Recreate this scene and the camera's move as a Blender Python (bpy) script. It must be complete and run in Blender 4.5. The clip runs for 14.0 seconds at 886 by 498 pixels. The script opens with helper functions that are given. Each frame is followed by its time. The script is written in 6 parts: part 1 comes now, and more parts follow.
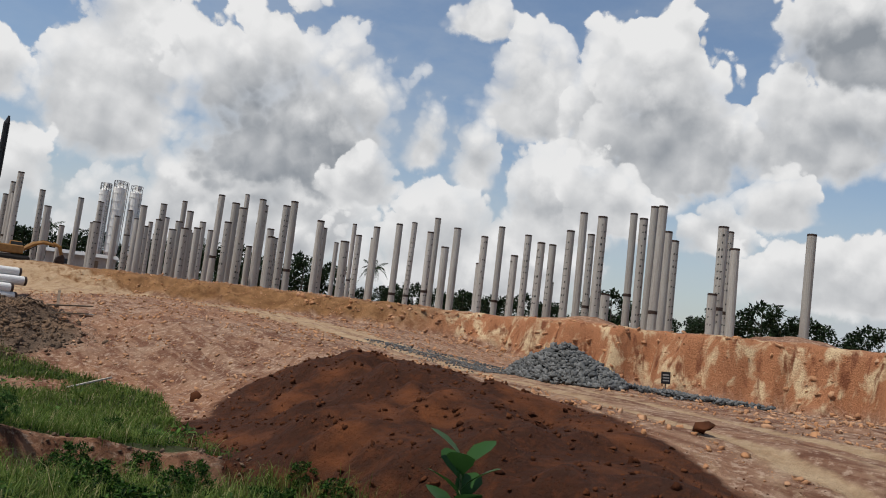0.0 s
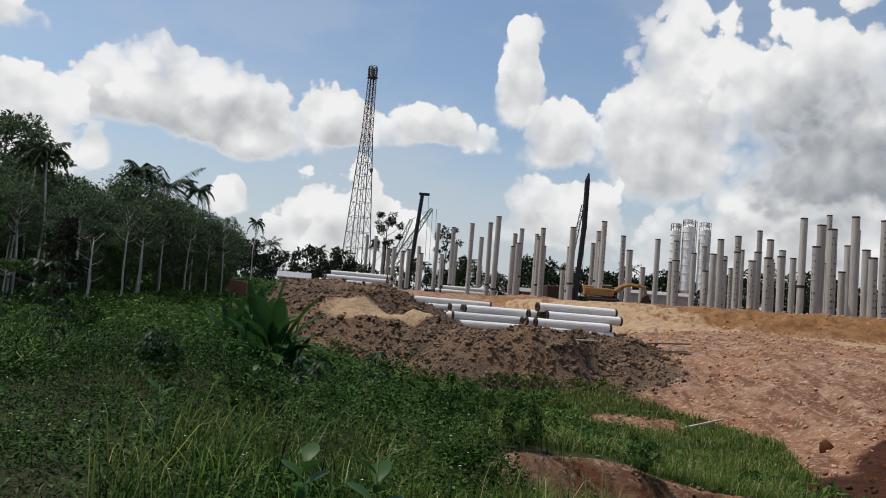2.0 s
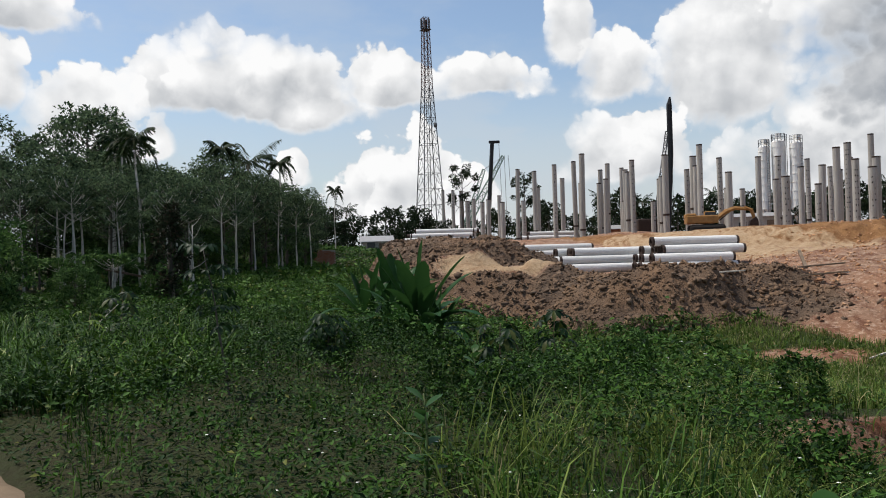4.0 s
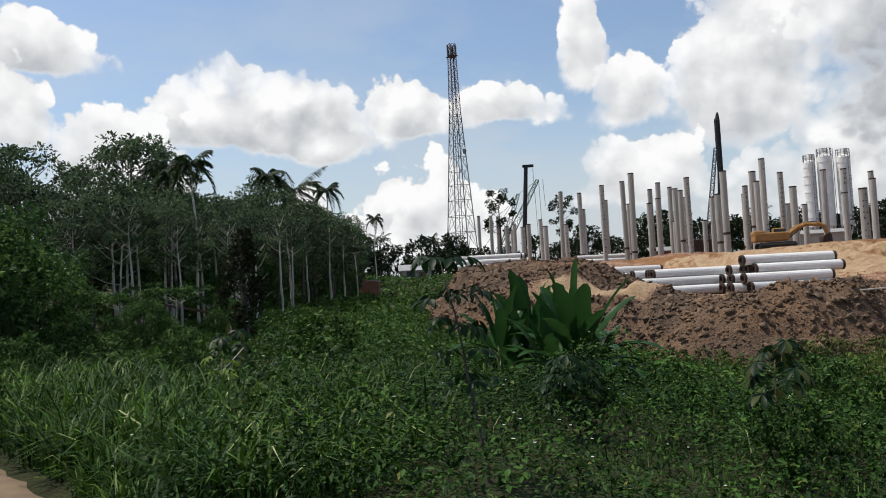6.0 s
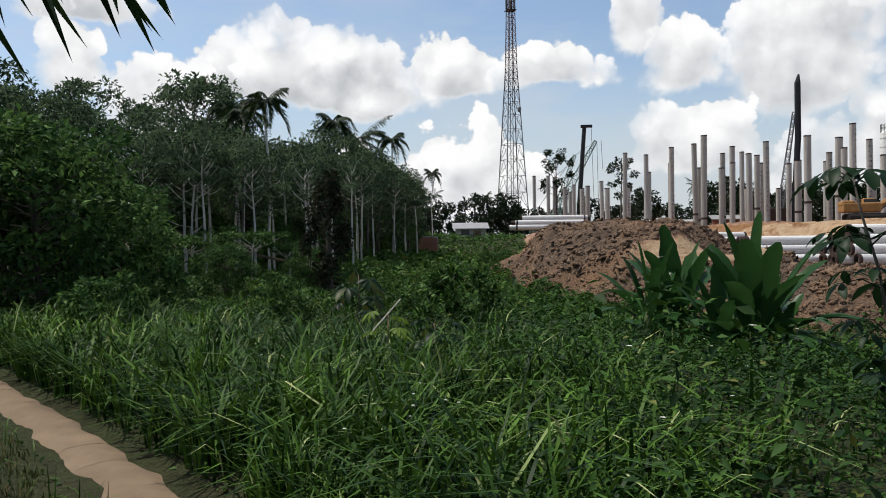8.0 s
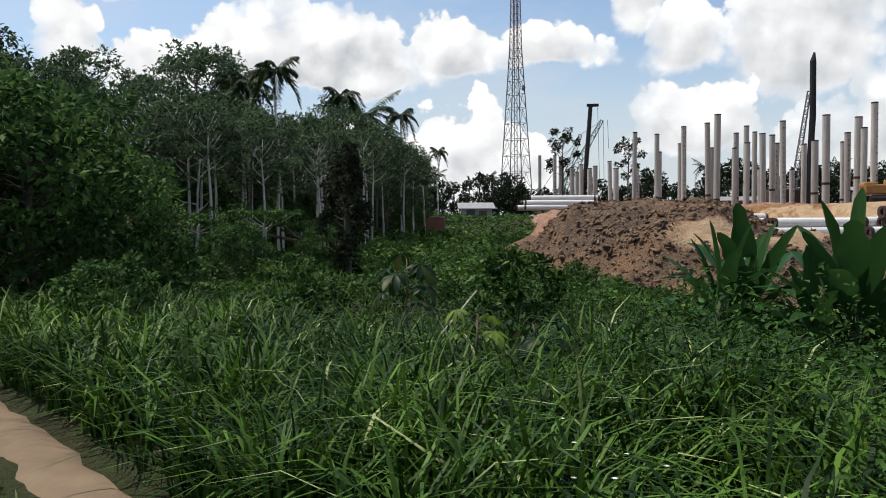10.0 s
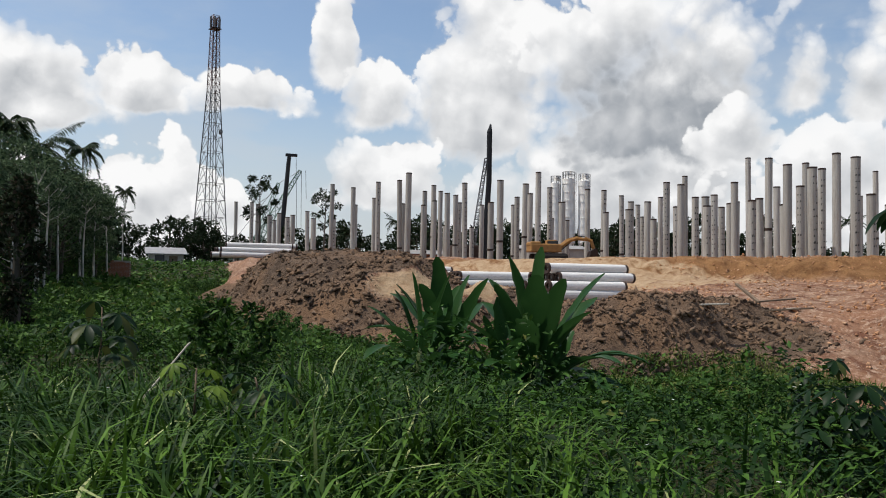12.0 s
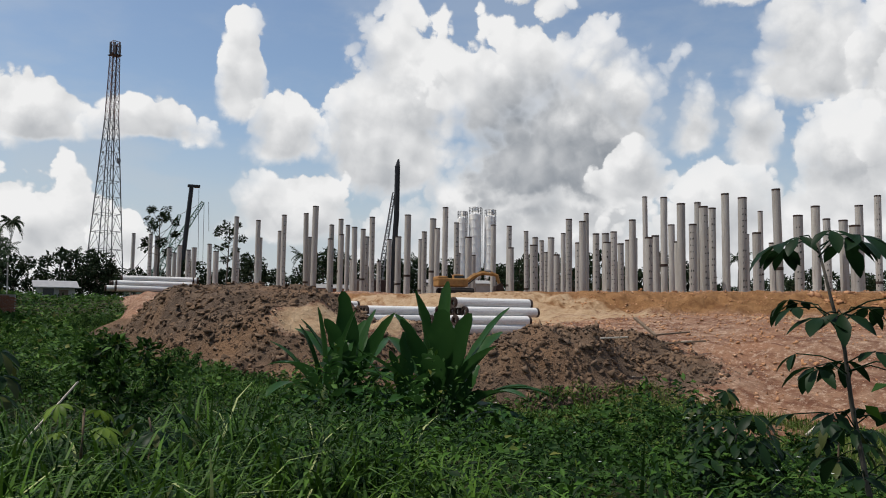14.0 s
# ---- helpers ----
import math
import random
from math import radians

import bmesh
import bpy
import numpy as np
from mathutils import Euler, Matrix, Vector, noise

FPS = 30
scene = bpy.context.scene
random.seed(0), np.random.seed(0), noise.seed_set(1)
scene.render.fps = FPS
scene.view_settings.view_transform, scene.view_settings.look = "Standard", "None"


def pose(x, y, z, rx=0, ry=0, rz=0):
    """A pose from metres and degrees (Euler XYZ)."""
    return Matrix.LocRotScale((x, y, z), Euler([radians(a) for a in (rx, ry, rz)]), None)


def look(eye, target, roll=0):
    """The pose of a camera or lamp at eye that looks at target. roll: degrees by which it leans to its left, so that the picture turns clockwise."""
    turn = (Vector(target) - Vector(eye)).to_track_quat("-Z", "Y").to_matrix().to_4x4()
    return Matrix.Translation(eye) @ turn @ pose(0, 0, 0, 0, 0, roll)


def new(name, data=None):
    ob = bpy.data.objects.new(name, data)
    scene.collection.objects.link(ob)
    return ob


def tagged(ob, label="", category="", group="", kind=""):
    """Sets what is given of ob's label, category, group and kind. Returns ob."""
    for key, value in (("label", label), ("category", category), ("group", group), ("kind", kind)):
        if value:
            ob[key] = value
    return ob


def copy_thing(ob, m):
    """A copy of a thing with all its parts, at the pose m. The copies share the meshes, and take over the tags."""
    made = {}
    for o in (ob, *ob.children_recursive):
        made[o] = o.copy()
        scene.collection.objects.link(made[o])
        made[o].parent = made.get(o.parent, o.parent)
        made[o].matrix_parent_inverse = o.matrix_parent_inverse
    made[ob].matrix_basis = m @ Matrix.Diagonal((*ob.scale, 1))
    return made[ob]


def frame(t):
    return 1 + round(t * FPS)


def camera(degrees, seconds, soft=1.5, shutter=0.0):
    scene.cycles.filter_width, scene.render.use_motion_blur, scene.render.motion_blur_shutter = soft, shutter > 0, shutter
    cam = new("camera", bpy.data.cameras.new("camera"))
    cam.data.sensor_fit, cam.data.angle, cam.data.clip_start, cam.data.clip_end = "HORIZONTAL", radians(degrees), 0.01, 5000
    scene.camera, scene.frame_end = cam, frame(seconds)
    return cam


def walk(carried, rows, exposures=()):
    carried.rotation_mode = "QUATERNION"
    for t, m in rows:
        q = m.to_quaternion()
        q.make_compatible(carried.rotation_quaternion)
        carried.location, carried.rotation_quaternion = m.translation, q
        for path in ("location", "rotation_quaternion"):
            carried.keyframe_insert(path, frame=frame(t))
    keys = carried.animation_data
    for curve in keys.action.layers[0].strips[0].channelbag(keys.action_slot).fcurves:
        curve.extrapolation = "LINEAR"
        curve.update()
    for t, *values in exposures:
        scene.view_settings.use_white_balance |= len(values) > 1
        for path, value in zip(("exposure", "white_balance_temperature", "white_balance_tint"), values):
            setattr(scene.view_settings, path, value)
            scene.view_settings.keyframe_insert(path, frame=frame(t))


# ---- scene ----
cam = camera(59.76, 14.0, soft=1.0)
PATH = [
    (0.0, (3.623, -7.054, 1.762), (18.015, 6.681, 3.810), 6.83),
    (0.5, (3.789, -6.396, 1.721), (15.477, 9.747, 3.391), 6.35),
    (1.0, (3.851, -5.813, 1.675), (12.863, 11.950, 3.482), 5.19),
    (1.5, (3.847, -5.198, 1.642), (9.702, 13.883, 2.919), 5.39),
    (2.0, (3.706, -4.642, 1.622), (5.748, 15.198, 3.114), 4.80),
    (2.5, (3.473, -4.105, 1.604), (3.991, 15.827, 3.165), 3.81),
    (3.0, (3.062, -3.480, 1.582), (2.949, 16.510, 2.227), 1.87),
    (3.2, (2.870, -3.239, 1.574), (2.837, 16.760, 1.761), 0.40),
    (5.3, (0.267, -0.338, 1.607), (0.589, 19.651, 2.185), -2.60),
    (5.5, (0.000, 0.000, 1.600), (-0.000, 19.985, 2.378), -3.02),
    (6.0, (-0.623, 0.726, 1.581), (-0.782, 20.702, 2.554), -3.09),
    (6.5, (-1.157, 1.368, 1.554), (-1.243, 21.348, 2.451), -3.26),
    (7.0, (-1.612, 1.953, 1.528), (-1.710, 21.936, 2.339), -3.46),
    (7.5, (-2.040, 2.499, 1.503), (-2.121, 22.494, 1.948), -3.23),
    (8.0, (-2.473, 2.957, 1.468), (-3.710, 22.919, 1.445), -0.69),
    (8.2, (-2.637, 3.129, 1.456), (-4.833, 23.007, 1.260), 0.33),
    (8.9, (-3.020, 3.720, 1.470), (-6.835, 23.347, 1.016), 0.60),
    (9.6, (-3.270, 4.300, 1.470), (-5.568, 24.160, 0.912), 0.10),
    (10.3, (-3.370, 4.592, 1.466), (-4.142, 24.571, 1.000), -0.74),
    (10.5, (-3.406, 4.605, 1.463), (-4.137, 24.589, 1.157), -1.38),
    (11.0, (-3.574, 4.660, 1.452), (-1.833, 24.584, 1.551), -0.96),
    (11.5, (-3.615, 4.658, 1.471), (0.422, 24.235, 2.122), 0.30),
    (12.0, (-3.553, 4.618, 1.472), (2.933, 23.521, 2.239), 0.85),
    (12.5, (-3.521, 4.630, 1.469), (4.437, 22.952, 2.441), 0.38),
    (13.0, (-3.528, 4.625, 1.473), (5.045, 22.648, 2.757), 0.54),
    (13.5, (-3.534, 4.635, 1.478), (5.166, 22.577, 3.033), 0.64),
    (14.0, (-3.541, 4.616, 1.476), (5.128, 22.560, 3.163), 0.76),
]
walk(cam, [(t, look(eye, target, roll)) for t, eye, target, roll in PATH],
     exposures=[(0.0, -0.28), (1.5, -0.24), (3.0, -0.03), (8.0, 0.02), (10.5, 0.14), (11.5, 0.04), (12.5, -0.1), (14.0, -0.18)])

# ---- sky, sun ----
SUN_AZ, SUN_EL = -72.0, 64.0      # degrees, azimuth clockwise from +y
world = bpy.data.worlds.new("sky")
scene.world = world
world.use_nodes = True
wt = world.node_tree
wt.nodes.clear()


def wn(kind, **inputs):
    n = wt.nodes.new(kind)
    for k, v in inputs.items():
        n.inputs[k].default_value = v
    return n


def wlink(a, b):
    wt.links.new(a, b)


def wmath(op, a, b=None, clamp=False):
    n = wt.nodes.new("ShaderNodeMath")
    n.operation, n.use_clamp = op, clamp
    for i, v in enumerate((a, b)):
        if v is None:
            continue
        if isinstance(v, (int, float)):
            n.inputs[i].default_value = v
        else:
            wlink(v, n.inputs[i])
    return n.outputs[0]


def wramp(v, a, b, smooth=True):
    n = wt.nodes.new("ShaderNodeMapRange")
    n.interpolation_type = "SMOOTHSTEP" if smooth else "LINEAR"
    n.inputs["From Min"].default_value, n.inputs["From Max"].default_value = a, b
    wlink(v, n.inputs["Value"])
    return n.outputs["Result"]


# cumulus heaps: azimuth and elevation of the base, half width, height in degrees, darkness of the belly in tenths
HEAPS_SOUTH = [(32, 5, 14.5, 8.5, 4), (48, 4, 11.5, 8, 3), (22, 11, 6, 13.5, 3), (11, 15, 2, 6, 1), (14, 12, 3, 5, 2), (15, 6, 5.5, 5, 2), (33.5, 10.5, 9, 13, 8), (40, 9, 3.5, 3.5, 2),
               (-15.5, 11.5, 7.5, 5.0, 4), (-10.5, 11.2, 8.0, 5.2, 4), (-3, 12, 4.5, 3.6, 3), (4.5, 12, 5, 2.8, 2), (-24, 8, 5, 6.5, 2)]
HEAPS_EAST = [(72, 14, 7, 8.5, 5), (74, 20, 6, 7, 8), (52, 16, 4.5, 7, 3), (57, 15, 3, 8, 3), (62, 14, 6.5, 11, 6), (54, 8, 6, 7, 3), (58, 9, 3.5, 5, 3),
              (44, 12, 2, 4, 2), (48, 11, 2.5, 5, 2), (66, 8, 3, 3, 2), (74, 5, 8, 5, 3), (70, 10, 3.5, 3.5, 2), (47, 22, 3, 2.5, 1)]
HEAPS_WEST = [(-19, 8, 1.5, 3, 1), (-28, 16, 4.5, 3.5, 2), (-29, 11, 2.5, 5.5, 2), (-4, 3, 4.5, 6, 2), (0, 2, 5, 8, 2), (3, 3, 2.5, 5, 2), (-10, 6, 1.5, 2.5, 1),
              (-42, 6, 9, 8, 4), (-60, 10, 9, 9, 5), (-85, 6, 10, 8, 4), (95, 8, 10, 9, 5), (120, 12, 10, 10, 5), (148, 7, 10, 8, 4), (-120, 10, 12, 10, 5), (-155, 7, 12, 9, 4)]


coords = wt.nodes.new("ShaderNodeTexCoord")
sky = wt.nodes.new("ShaderNodeTexSky")
sky.sky_type, sky.sun_disc = "NISHITA", False
sky.sun_elevation, sky.sun_rotation = radians(SUN_EL), radians(SUN_AZ)
sky.air_density, sky.dust_density, sky.ozone_density = 1.1, 1.2, 1.6


def cauliflower(shift, heads=((15.0, 0.62), (34.0, 0.36), (78.0, 0.19))):
    """Rounded heads on rounded heads, seen a little way along a shift: broad, middle and fine swellings."""
    way = wt.nodes.new("ShaderNodeVectorMath")
    way.operation = "ADD"
    wlink(coords.outputs["Generated"], way.inputs[0])
    way.inputs[1].default_value = shift
    fray = wn("ShaderNodeTexNoise", Scale=8.0, Detail=8.0, Roughness=0.58)
    wlink(way.outputs[0], fray.inputs["Vector"])
    warp = wt.nodes.new("ShaderNodeVectorMath")
    warp.operation = "MULTIPLY_ADD"
    wlink(fray.outputs["Color"], warp.inputs[0])
    warp.inputs[1].default_value = (0.06, 0.06, 0.06)
    wlink(way.outputs[0], warp.inputs[2])
    total = wmath("MULTIPLY", wmath("SUBTRACT", fray.outputs["Fac"], 0.5), 1.15)
    for scale, weight in heads:
        n = wt.nodes.new("ShaderNodeTexVoronoi")
        n.inputs["Scale"].default_value = scale
        wlink(warp.outputs[0], n.inputs["Vector"])
        total = wmath("ADD", total, wmath("MULTIPLY", wmath("SUBTRACT", 0.45, n.outputs["Distance"]), weight))
    return total, fray


billow, rough = cauliflower((0.0, 0.0, 0.0))
sunward = (math.sin(radians(SUN_AZ)) * math.cos(radians(SUN_EL)) * 0.028, math.cos(radians(SUN_AZ)) * math.cos(radians(SUN_EL)) * 0.028, math.sin(radians(SUN_EL)) * 0.028)
relief = wmath("SUBTRACT", cauliflower((0.0, 0.0, 0.0), ((15.0, 0.75), (34.0, 0.42)))[0], cauliflower(sunward, ((15.0, 0.75), (34.0, 0.42)))[0])
softness = wn("ShaderNodeTexNoise", Scale=5.5, Detail=3.0)
wlink(coords.outputs["Generated"], softness.inputs["Vector"])
softness = wramp(softness.outputs["Fac"], 0.44, 0.64)
parts_of_way = wt.nodes.new("ShaderNodeSeparateXYZ")
wlink(coords.outputs["Generated"], parts_of_way.inputs[0])
azimuth = wmath("MULTIPLY", wmath("ARCTAN2", parts_of_way.outputs["X"], parts_of_way.outputs["Y"]), 57.3)
elevation = wmath("MULTIPLY", wmath("ARCSINE", parts_of_way.outputs["Z"]), 57.3)
elevation = wmath("ADD", elevation, wmath("MULTIPLY", wmath("SUBTRACT", rough.outputs["Fac"], 0.5), 3.0))


def heap(under_cover, under_tone, az, base, half, tall, dark):
    """Lays one flat-bottomed heap of cloud over those behind it."""
    u = wmath("DIVIDE", wmath("SUBTRACT", azimuth, float(az)), half * 1.08)
    v = wmath("DIVIDE", wmath("SUBTRACT", elevation, float(base)), tall * 1.05)
    lower = wmath("MAXIMUM", v, wmath("MULTIPLY", v, -3.6))
    deep = wmath("SUBTRACT", 1.0, wmath("SQRT", wmath("ADD", wmath("MULTIPLY", u, u), wmath("MULTIPLY", lower, lower))))
    deep = wmath("ADD", deep, wmath("MULTIPLY", billow, 0.8))
    crisp = wmath("MULTIPLY", wramp(v, 0.0, 0.45), wmath("SUBTRACT", 1.0, wmath("MULTIPLY", softness, 0.8)))
    cover_here = wmath("ADD", wmath("MULTIPLY", wramp(deep, 0.0, 0.08), crisp), wmath("MULTIPLY", wramp(deep, -0.1, 0.42), wmath("SUBTRACT", 1.0, crisp)))
    belly = wmath("MULTIPLY", wramp(deep, 0.0, 0.5), wramp(wmath("ADD", v, wmath("MULTIPLY", billow, 0.5)), 0.85, 0.05))
    shaded = wmath("SUBTRACT", 1.03, wmath("MULTIPLY", belly, 0.05 * dark + 0.06))
    tone_here = wmath("ADD", shaded, wmath("MULTIPLY", relief, 0.36))
    m = wt.nodes.new("ShaderNodeMix")
    wlink(cover_here, m.inputs["Factor"]), wlink(under_tone, m.inputs["A"]), wlink(tone_here, m.inputs["B"])
    return wmath("MAXIMUM", under_cover, cover_here), m.outputs["Result"]


cover, light_tone = wmath("MULTIPLY", elevation, 0.0), wmath("ADD", wmath("MULTIPLY", elevation, 0.0), 0.85)
for heaps in (HEAPS_SOUTH, HEAPS_EAST, HEAPS_WEST):
    for row in heaps:
        cover, light_tone = heap(cover, light_tone, *row)
veil_noise = wn("ShaderNodeTexNoise", Scale=3.2, Detail=6.0, Roughness=0.6)
stretch = wt.nodes.new("ShaderNodeVectorMath")
stretch.operation = "MULTIPLY"
wlink(coords.outputs["Generated"], stretch.inputs[0])
stretch.inputs[1].default_value = (1.0, 1.0, 2.6)
wlink(stretch.outputs[0], veil_noise.inputs["Vector"])
low = wramp(parts_of_way.outputs["Z"], 0.34, 0.02)
mist = wmath("MULTIPLY", wramp(parts_of_way.outputs["Z"], 0.27, 0.03), wmath("ADD", wmath("MULTIPLY", wramp(veil_noise.outputs["Fac"], 0.3, 0.6), 0.45), 0.5))
veil = wmath("MULTIPLY", wramp(veil_noise.outputs["Fac"], 0.40, 0.66), wmath("ADD", wmath("MULTIPLY", low, 0.55), 0.25), True)
veil = wmath("MAXIMUM", veil, mist)
tone = wt.nodes.new("ShaderNodeMix")
tone.data_type = "RGBA"
wlink(wramp(light_tone, 0.5, 1.04, False), tone.inputs["Factor"])
tone.inputs["A"].default_value = (0.33, 0.36, 0.40, 1)
tone.inputs["B"].default_value = (1.0, 1.0, 1.0, 1)
blue = wn("ShaderNodeBackground", Strength=0.135)
wlink(sky.outputs[0], blue.inputs["Color"])
haze = wn("ShaderNodeBackground", Color=(0.70, 0.76, 0.82, 1), Strength=0.84)
white = wn("ShaderNodeBackground", Strength=0.98)
wlink(tone.outputs["Result"], white.inputs["Color"])
mix_a, mix_b = wt.nodes.new("ShaderNodeMixShader"), wt.nodes.new("ShaderNodeMixShader")
wlink(veil, mix_a.inputs[0]), wlink(blue.outputs[0], mix_a.inputs[1]), wlink(haze.outputs[0], mix_a.inputs[2])
wlink(cover, mix_b.inputs[0]), wlink(mix_a.outputs[0], mix_b.inputs[1]), wlink(white.outputs[0], mix_b.inputs[2])
world_out = wt.nodes.new("ShaderNodeOutputWorld")
wlink(mix_b.outputs[0], world_out.inputs["Surface"])

sun = new("sun", bpy.data.lights.new("sun", "SUN"))
sun.data.energy, sun.data.angle, sun.data.color = 4.4, radians(0.6), (1.0, 0.95, 0.87)
sa, se = radians(SUN_AZ), radians(SUN_EL)
sun.matrix_world = look((0, 0, 0), (-math.sin(sa) * math.cos(se), -math.cos(sa) * math.cos(se), -math.sin(se)))

# ---- materials ----


class Mat:
    """A node material with short words for the usual nodes."""

    def __init__(self, name, rough=0.8, metal=0.0, spec=0.3):
        self.m = bpy.data.materials.new(name)
        self.m.use_nodes = True
        self.t = self.m.node_tree
        self.p = self.t.nodes["Principled BSDF"]
        self.p.inputs["Roughness"].default_value = rough
        self.p.inputs["Metallic"].default_value = metal
        self.p.inputs["Specular IOR Level"].default_value = spec
        self.tc = self.t.nodes.new("ShaderNodeTexCoord").outputs["Object"]

    def link(self, a, b):
        self.t.links.new(a, b)

    def noise(self, scale, detail=5.0, rough=0.6, vec=None, distort=0.0):
        n = self.t.nodes.new("ShaderNodeTexNoise")
        n.inputs["Scale"].default_value, n.inputs["Detail"].default_value = scale, detail
        n.inputs["Roughness"].default_value, n.inputs["Distortion"].default_value = rough, distort
        self.link(vec or self.tc, n.inputs["Vector"])
        return n.outputs["Fac"]

    def scaled(self, x, y, z):
        n = self.t.nodes.new("ShaderNodeMapping")
        n.inputs["Scale"].default_value = (x, y, z)
        self.link(self.tc, n.inputs["Vector"])
        return n.outputs[0]

    def range(self, v, a, b, c=0.0, d=1.0):
        n = self.t.nodes.new("ShaderNodeMapRange")
        for k, x in (("From Min", a), ("From Max", b), ("To Min", c), ("To Max", d)):
            n.inputs[k].default_value = x
        self.link(v, n.inputs["Value"])
        return n.outputs["Result"]

    def mix(self, f, a, b):
        n = self.t.nodes.new("ShaderNodeMix")
        n.data_type = "RGBA"
        for key, v in (("Factor", f), ("A", a), ("B", b)):
            if isinstance(v, (int, float)):
                n.inputs[key].default_value = v
            elif isinstance(v, tuple):
                n.inputs[key].default_value = (*v, 1)
            else:
                self.link(v, n.inputs[key])
        return n.outputs["Result"]

    def times(self, a, b):
        n = self.t.nodes.new("ShaderNodeMath")
        n.operation = "MULTIPLY"
        for i, v in enumerate((a, b)):
            if isinstance(v, (int, float)):
                n.inputs[i].default_value = v
            else:
                self.link(v, n.inputs[i])
        return n.outputs[0]

    def color(self, c):
        if isinstance(c, tuple):
            self.p.inputs["Base Color"].default_value = (*c, 1)
        else:
            self.link(c, self.p.inputs["Base Color"])
        return self

    def bump(self, v, strength=0.5, dist=0.05):
        n = self.t.nodes.new("ShaderNodeBump")
        n.inputs["Strength"].default_value, n.inputs["Distance"].default_value = strength, dist
        self.link(v, n.inputs["Height"])
        self.link(n.outputs[0], self.p.inputs["Normal"])
        return self

    def island(self):
        return self.t.nodes.new("ShaderNodeNewGeometry").outputs["Random Per Island"]

    def each(self):
        return self.t.nodes.new("ShaderNodeObjectInfo").outputs["Random"]

    def zone(self):
        n = self.t.nodes.new("ShaderNodeVertexColor")
        n.layer_name = "zone"
        s = self.t.nodes.new("ShaderNodeSeparateColor")
        self.link(n.outputs["Color"], s.inputs[0])
        return (*s.outputs, n.outputs["Alpha"])

    def leafy(self, share=0.3):
        """Lets part of the light through, as thin leaves do."""
        tr = self.t.nodes.new("ShaderNodeBsdfTranslucent")
        src = self.p.inputs["Base Color"].links[0].from_socket
        self.link(src, tr.inputs["Color"])
        mx = self.t.nodes.new("ShaderNodeMixShader")
        mx.inputs[0].default_value = share
        self.link(self.p.outputs[0], mx.inputs[1])
        self.link(tr.outputs[0], mx.inputs[2])
        self.link(mx.outputs[0], self.t.nodes["Material Output"].inputs["Surface"])
        return self


def leaf_material(name, dark, light, dry=(0.20, 0.17, 0.06), rough=0.5, share=0.3, dry_from=0.93):
    k = Mat(name, rough, spec=0.1)
    r = k.island()
    patch = k.noise(0.6, 3.0)
    c = k.mix(k.range(r, 0.15, 0.9), tuple(0.7 * q for q in dark), light)
    c = k.mix(k.range(patch, 0.45, 0.62), c, k.mix(0.75, c, dark))
    c = k.mix(k.range(k.noise(1.7, 2.0), 0.55, 0.75), c, k.mix(0.6, c, light))
    c = k.mix(k.range(r, dry_from, dry_from + 0.02), c, dry)
    k.color(c)
    return k.leafy(share).m


def plain(name, col, rough=0.6, metal=0.0, vary=0.25, scale=3.0, bump=0.0):
    k = Mat(name, rough, metal)
    n = k.noise(scale, 6.0)
    dark = tuple(c * (1 - vary) for c in col)
    k.color(k.mix(k.range(n, 0.3, 0.7), dark, col))
    if bump:
        k.bump(k.noise(scale * 8, 4.0), 0.4, bump)
    return k.m


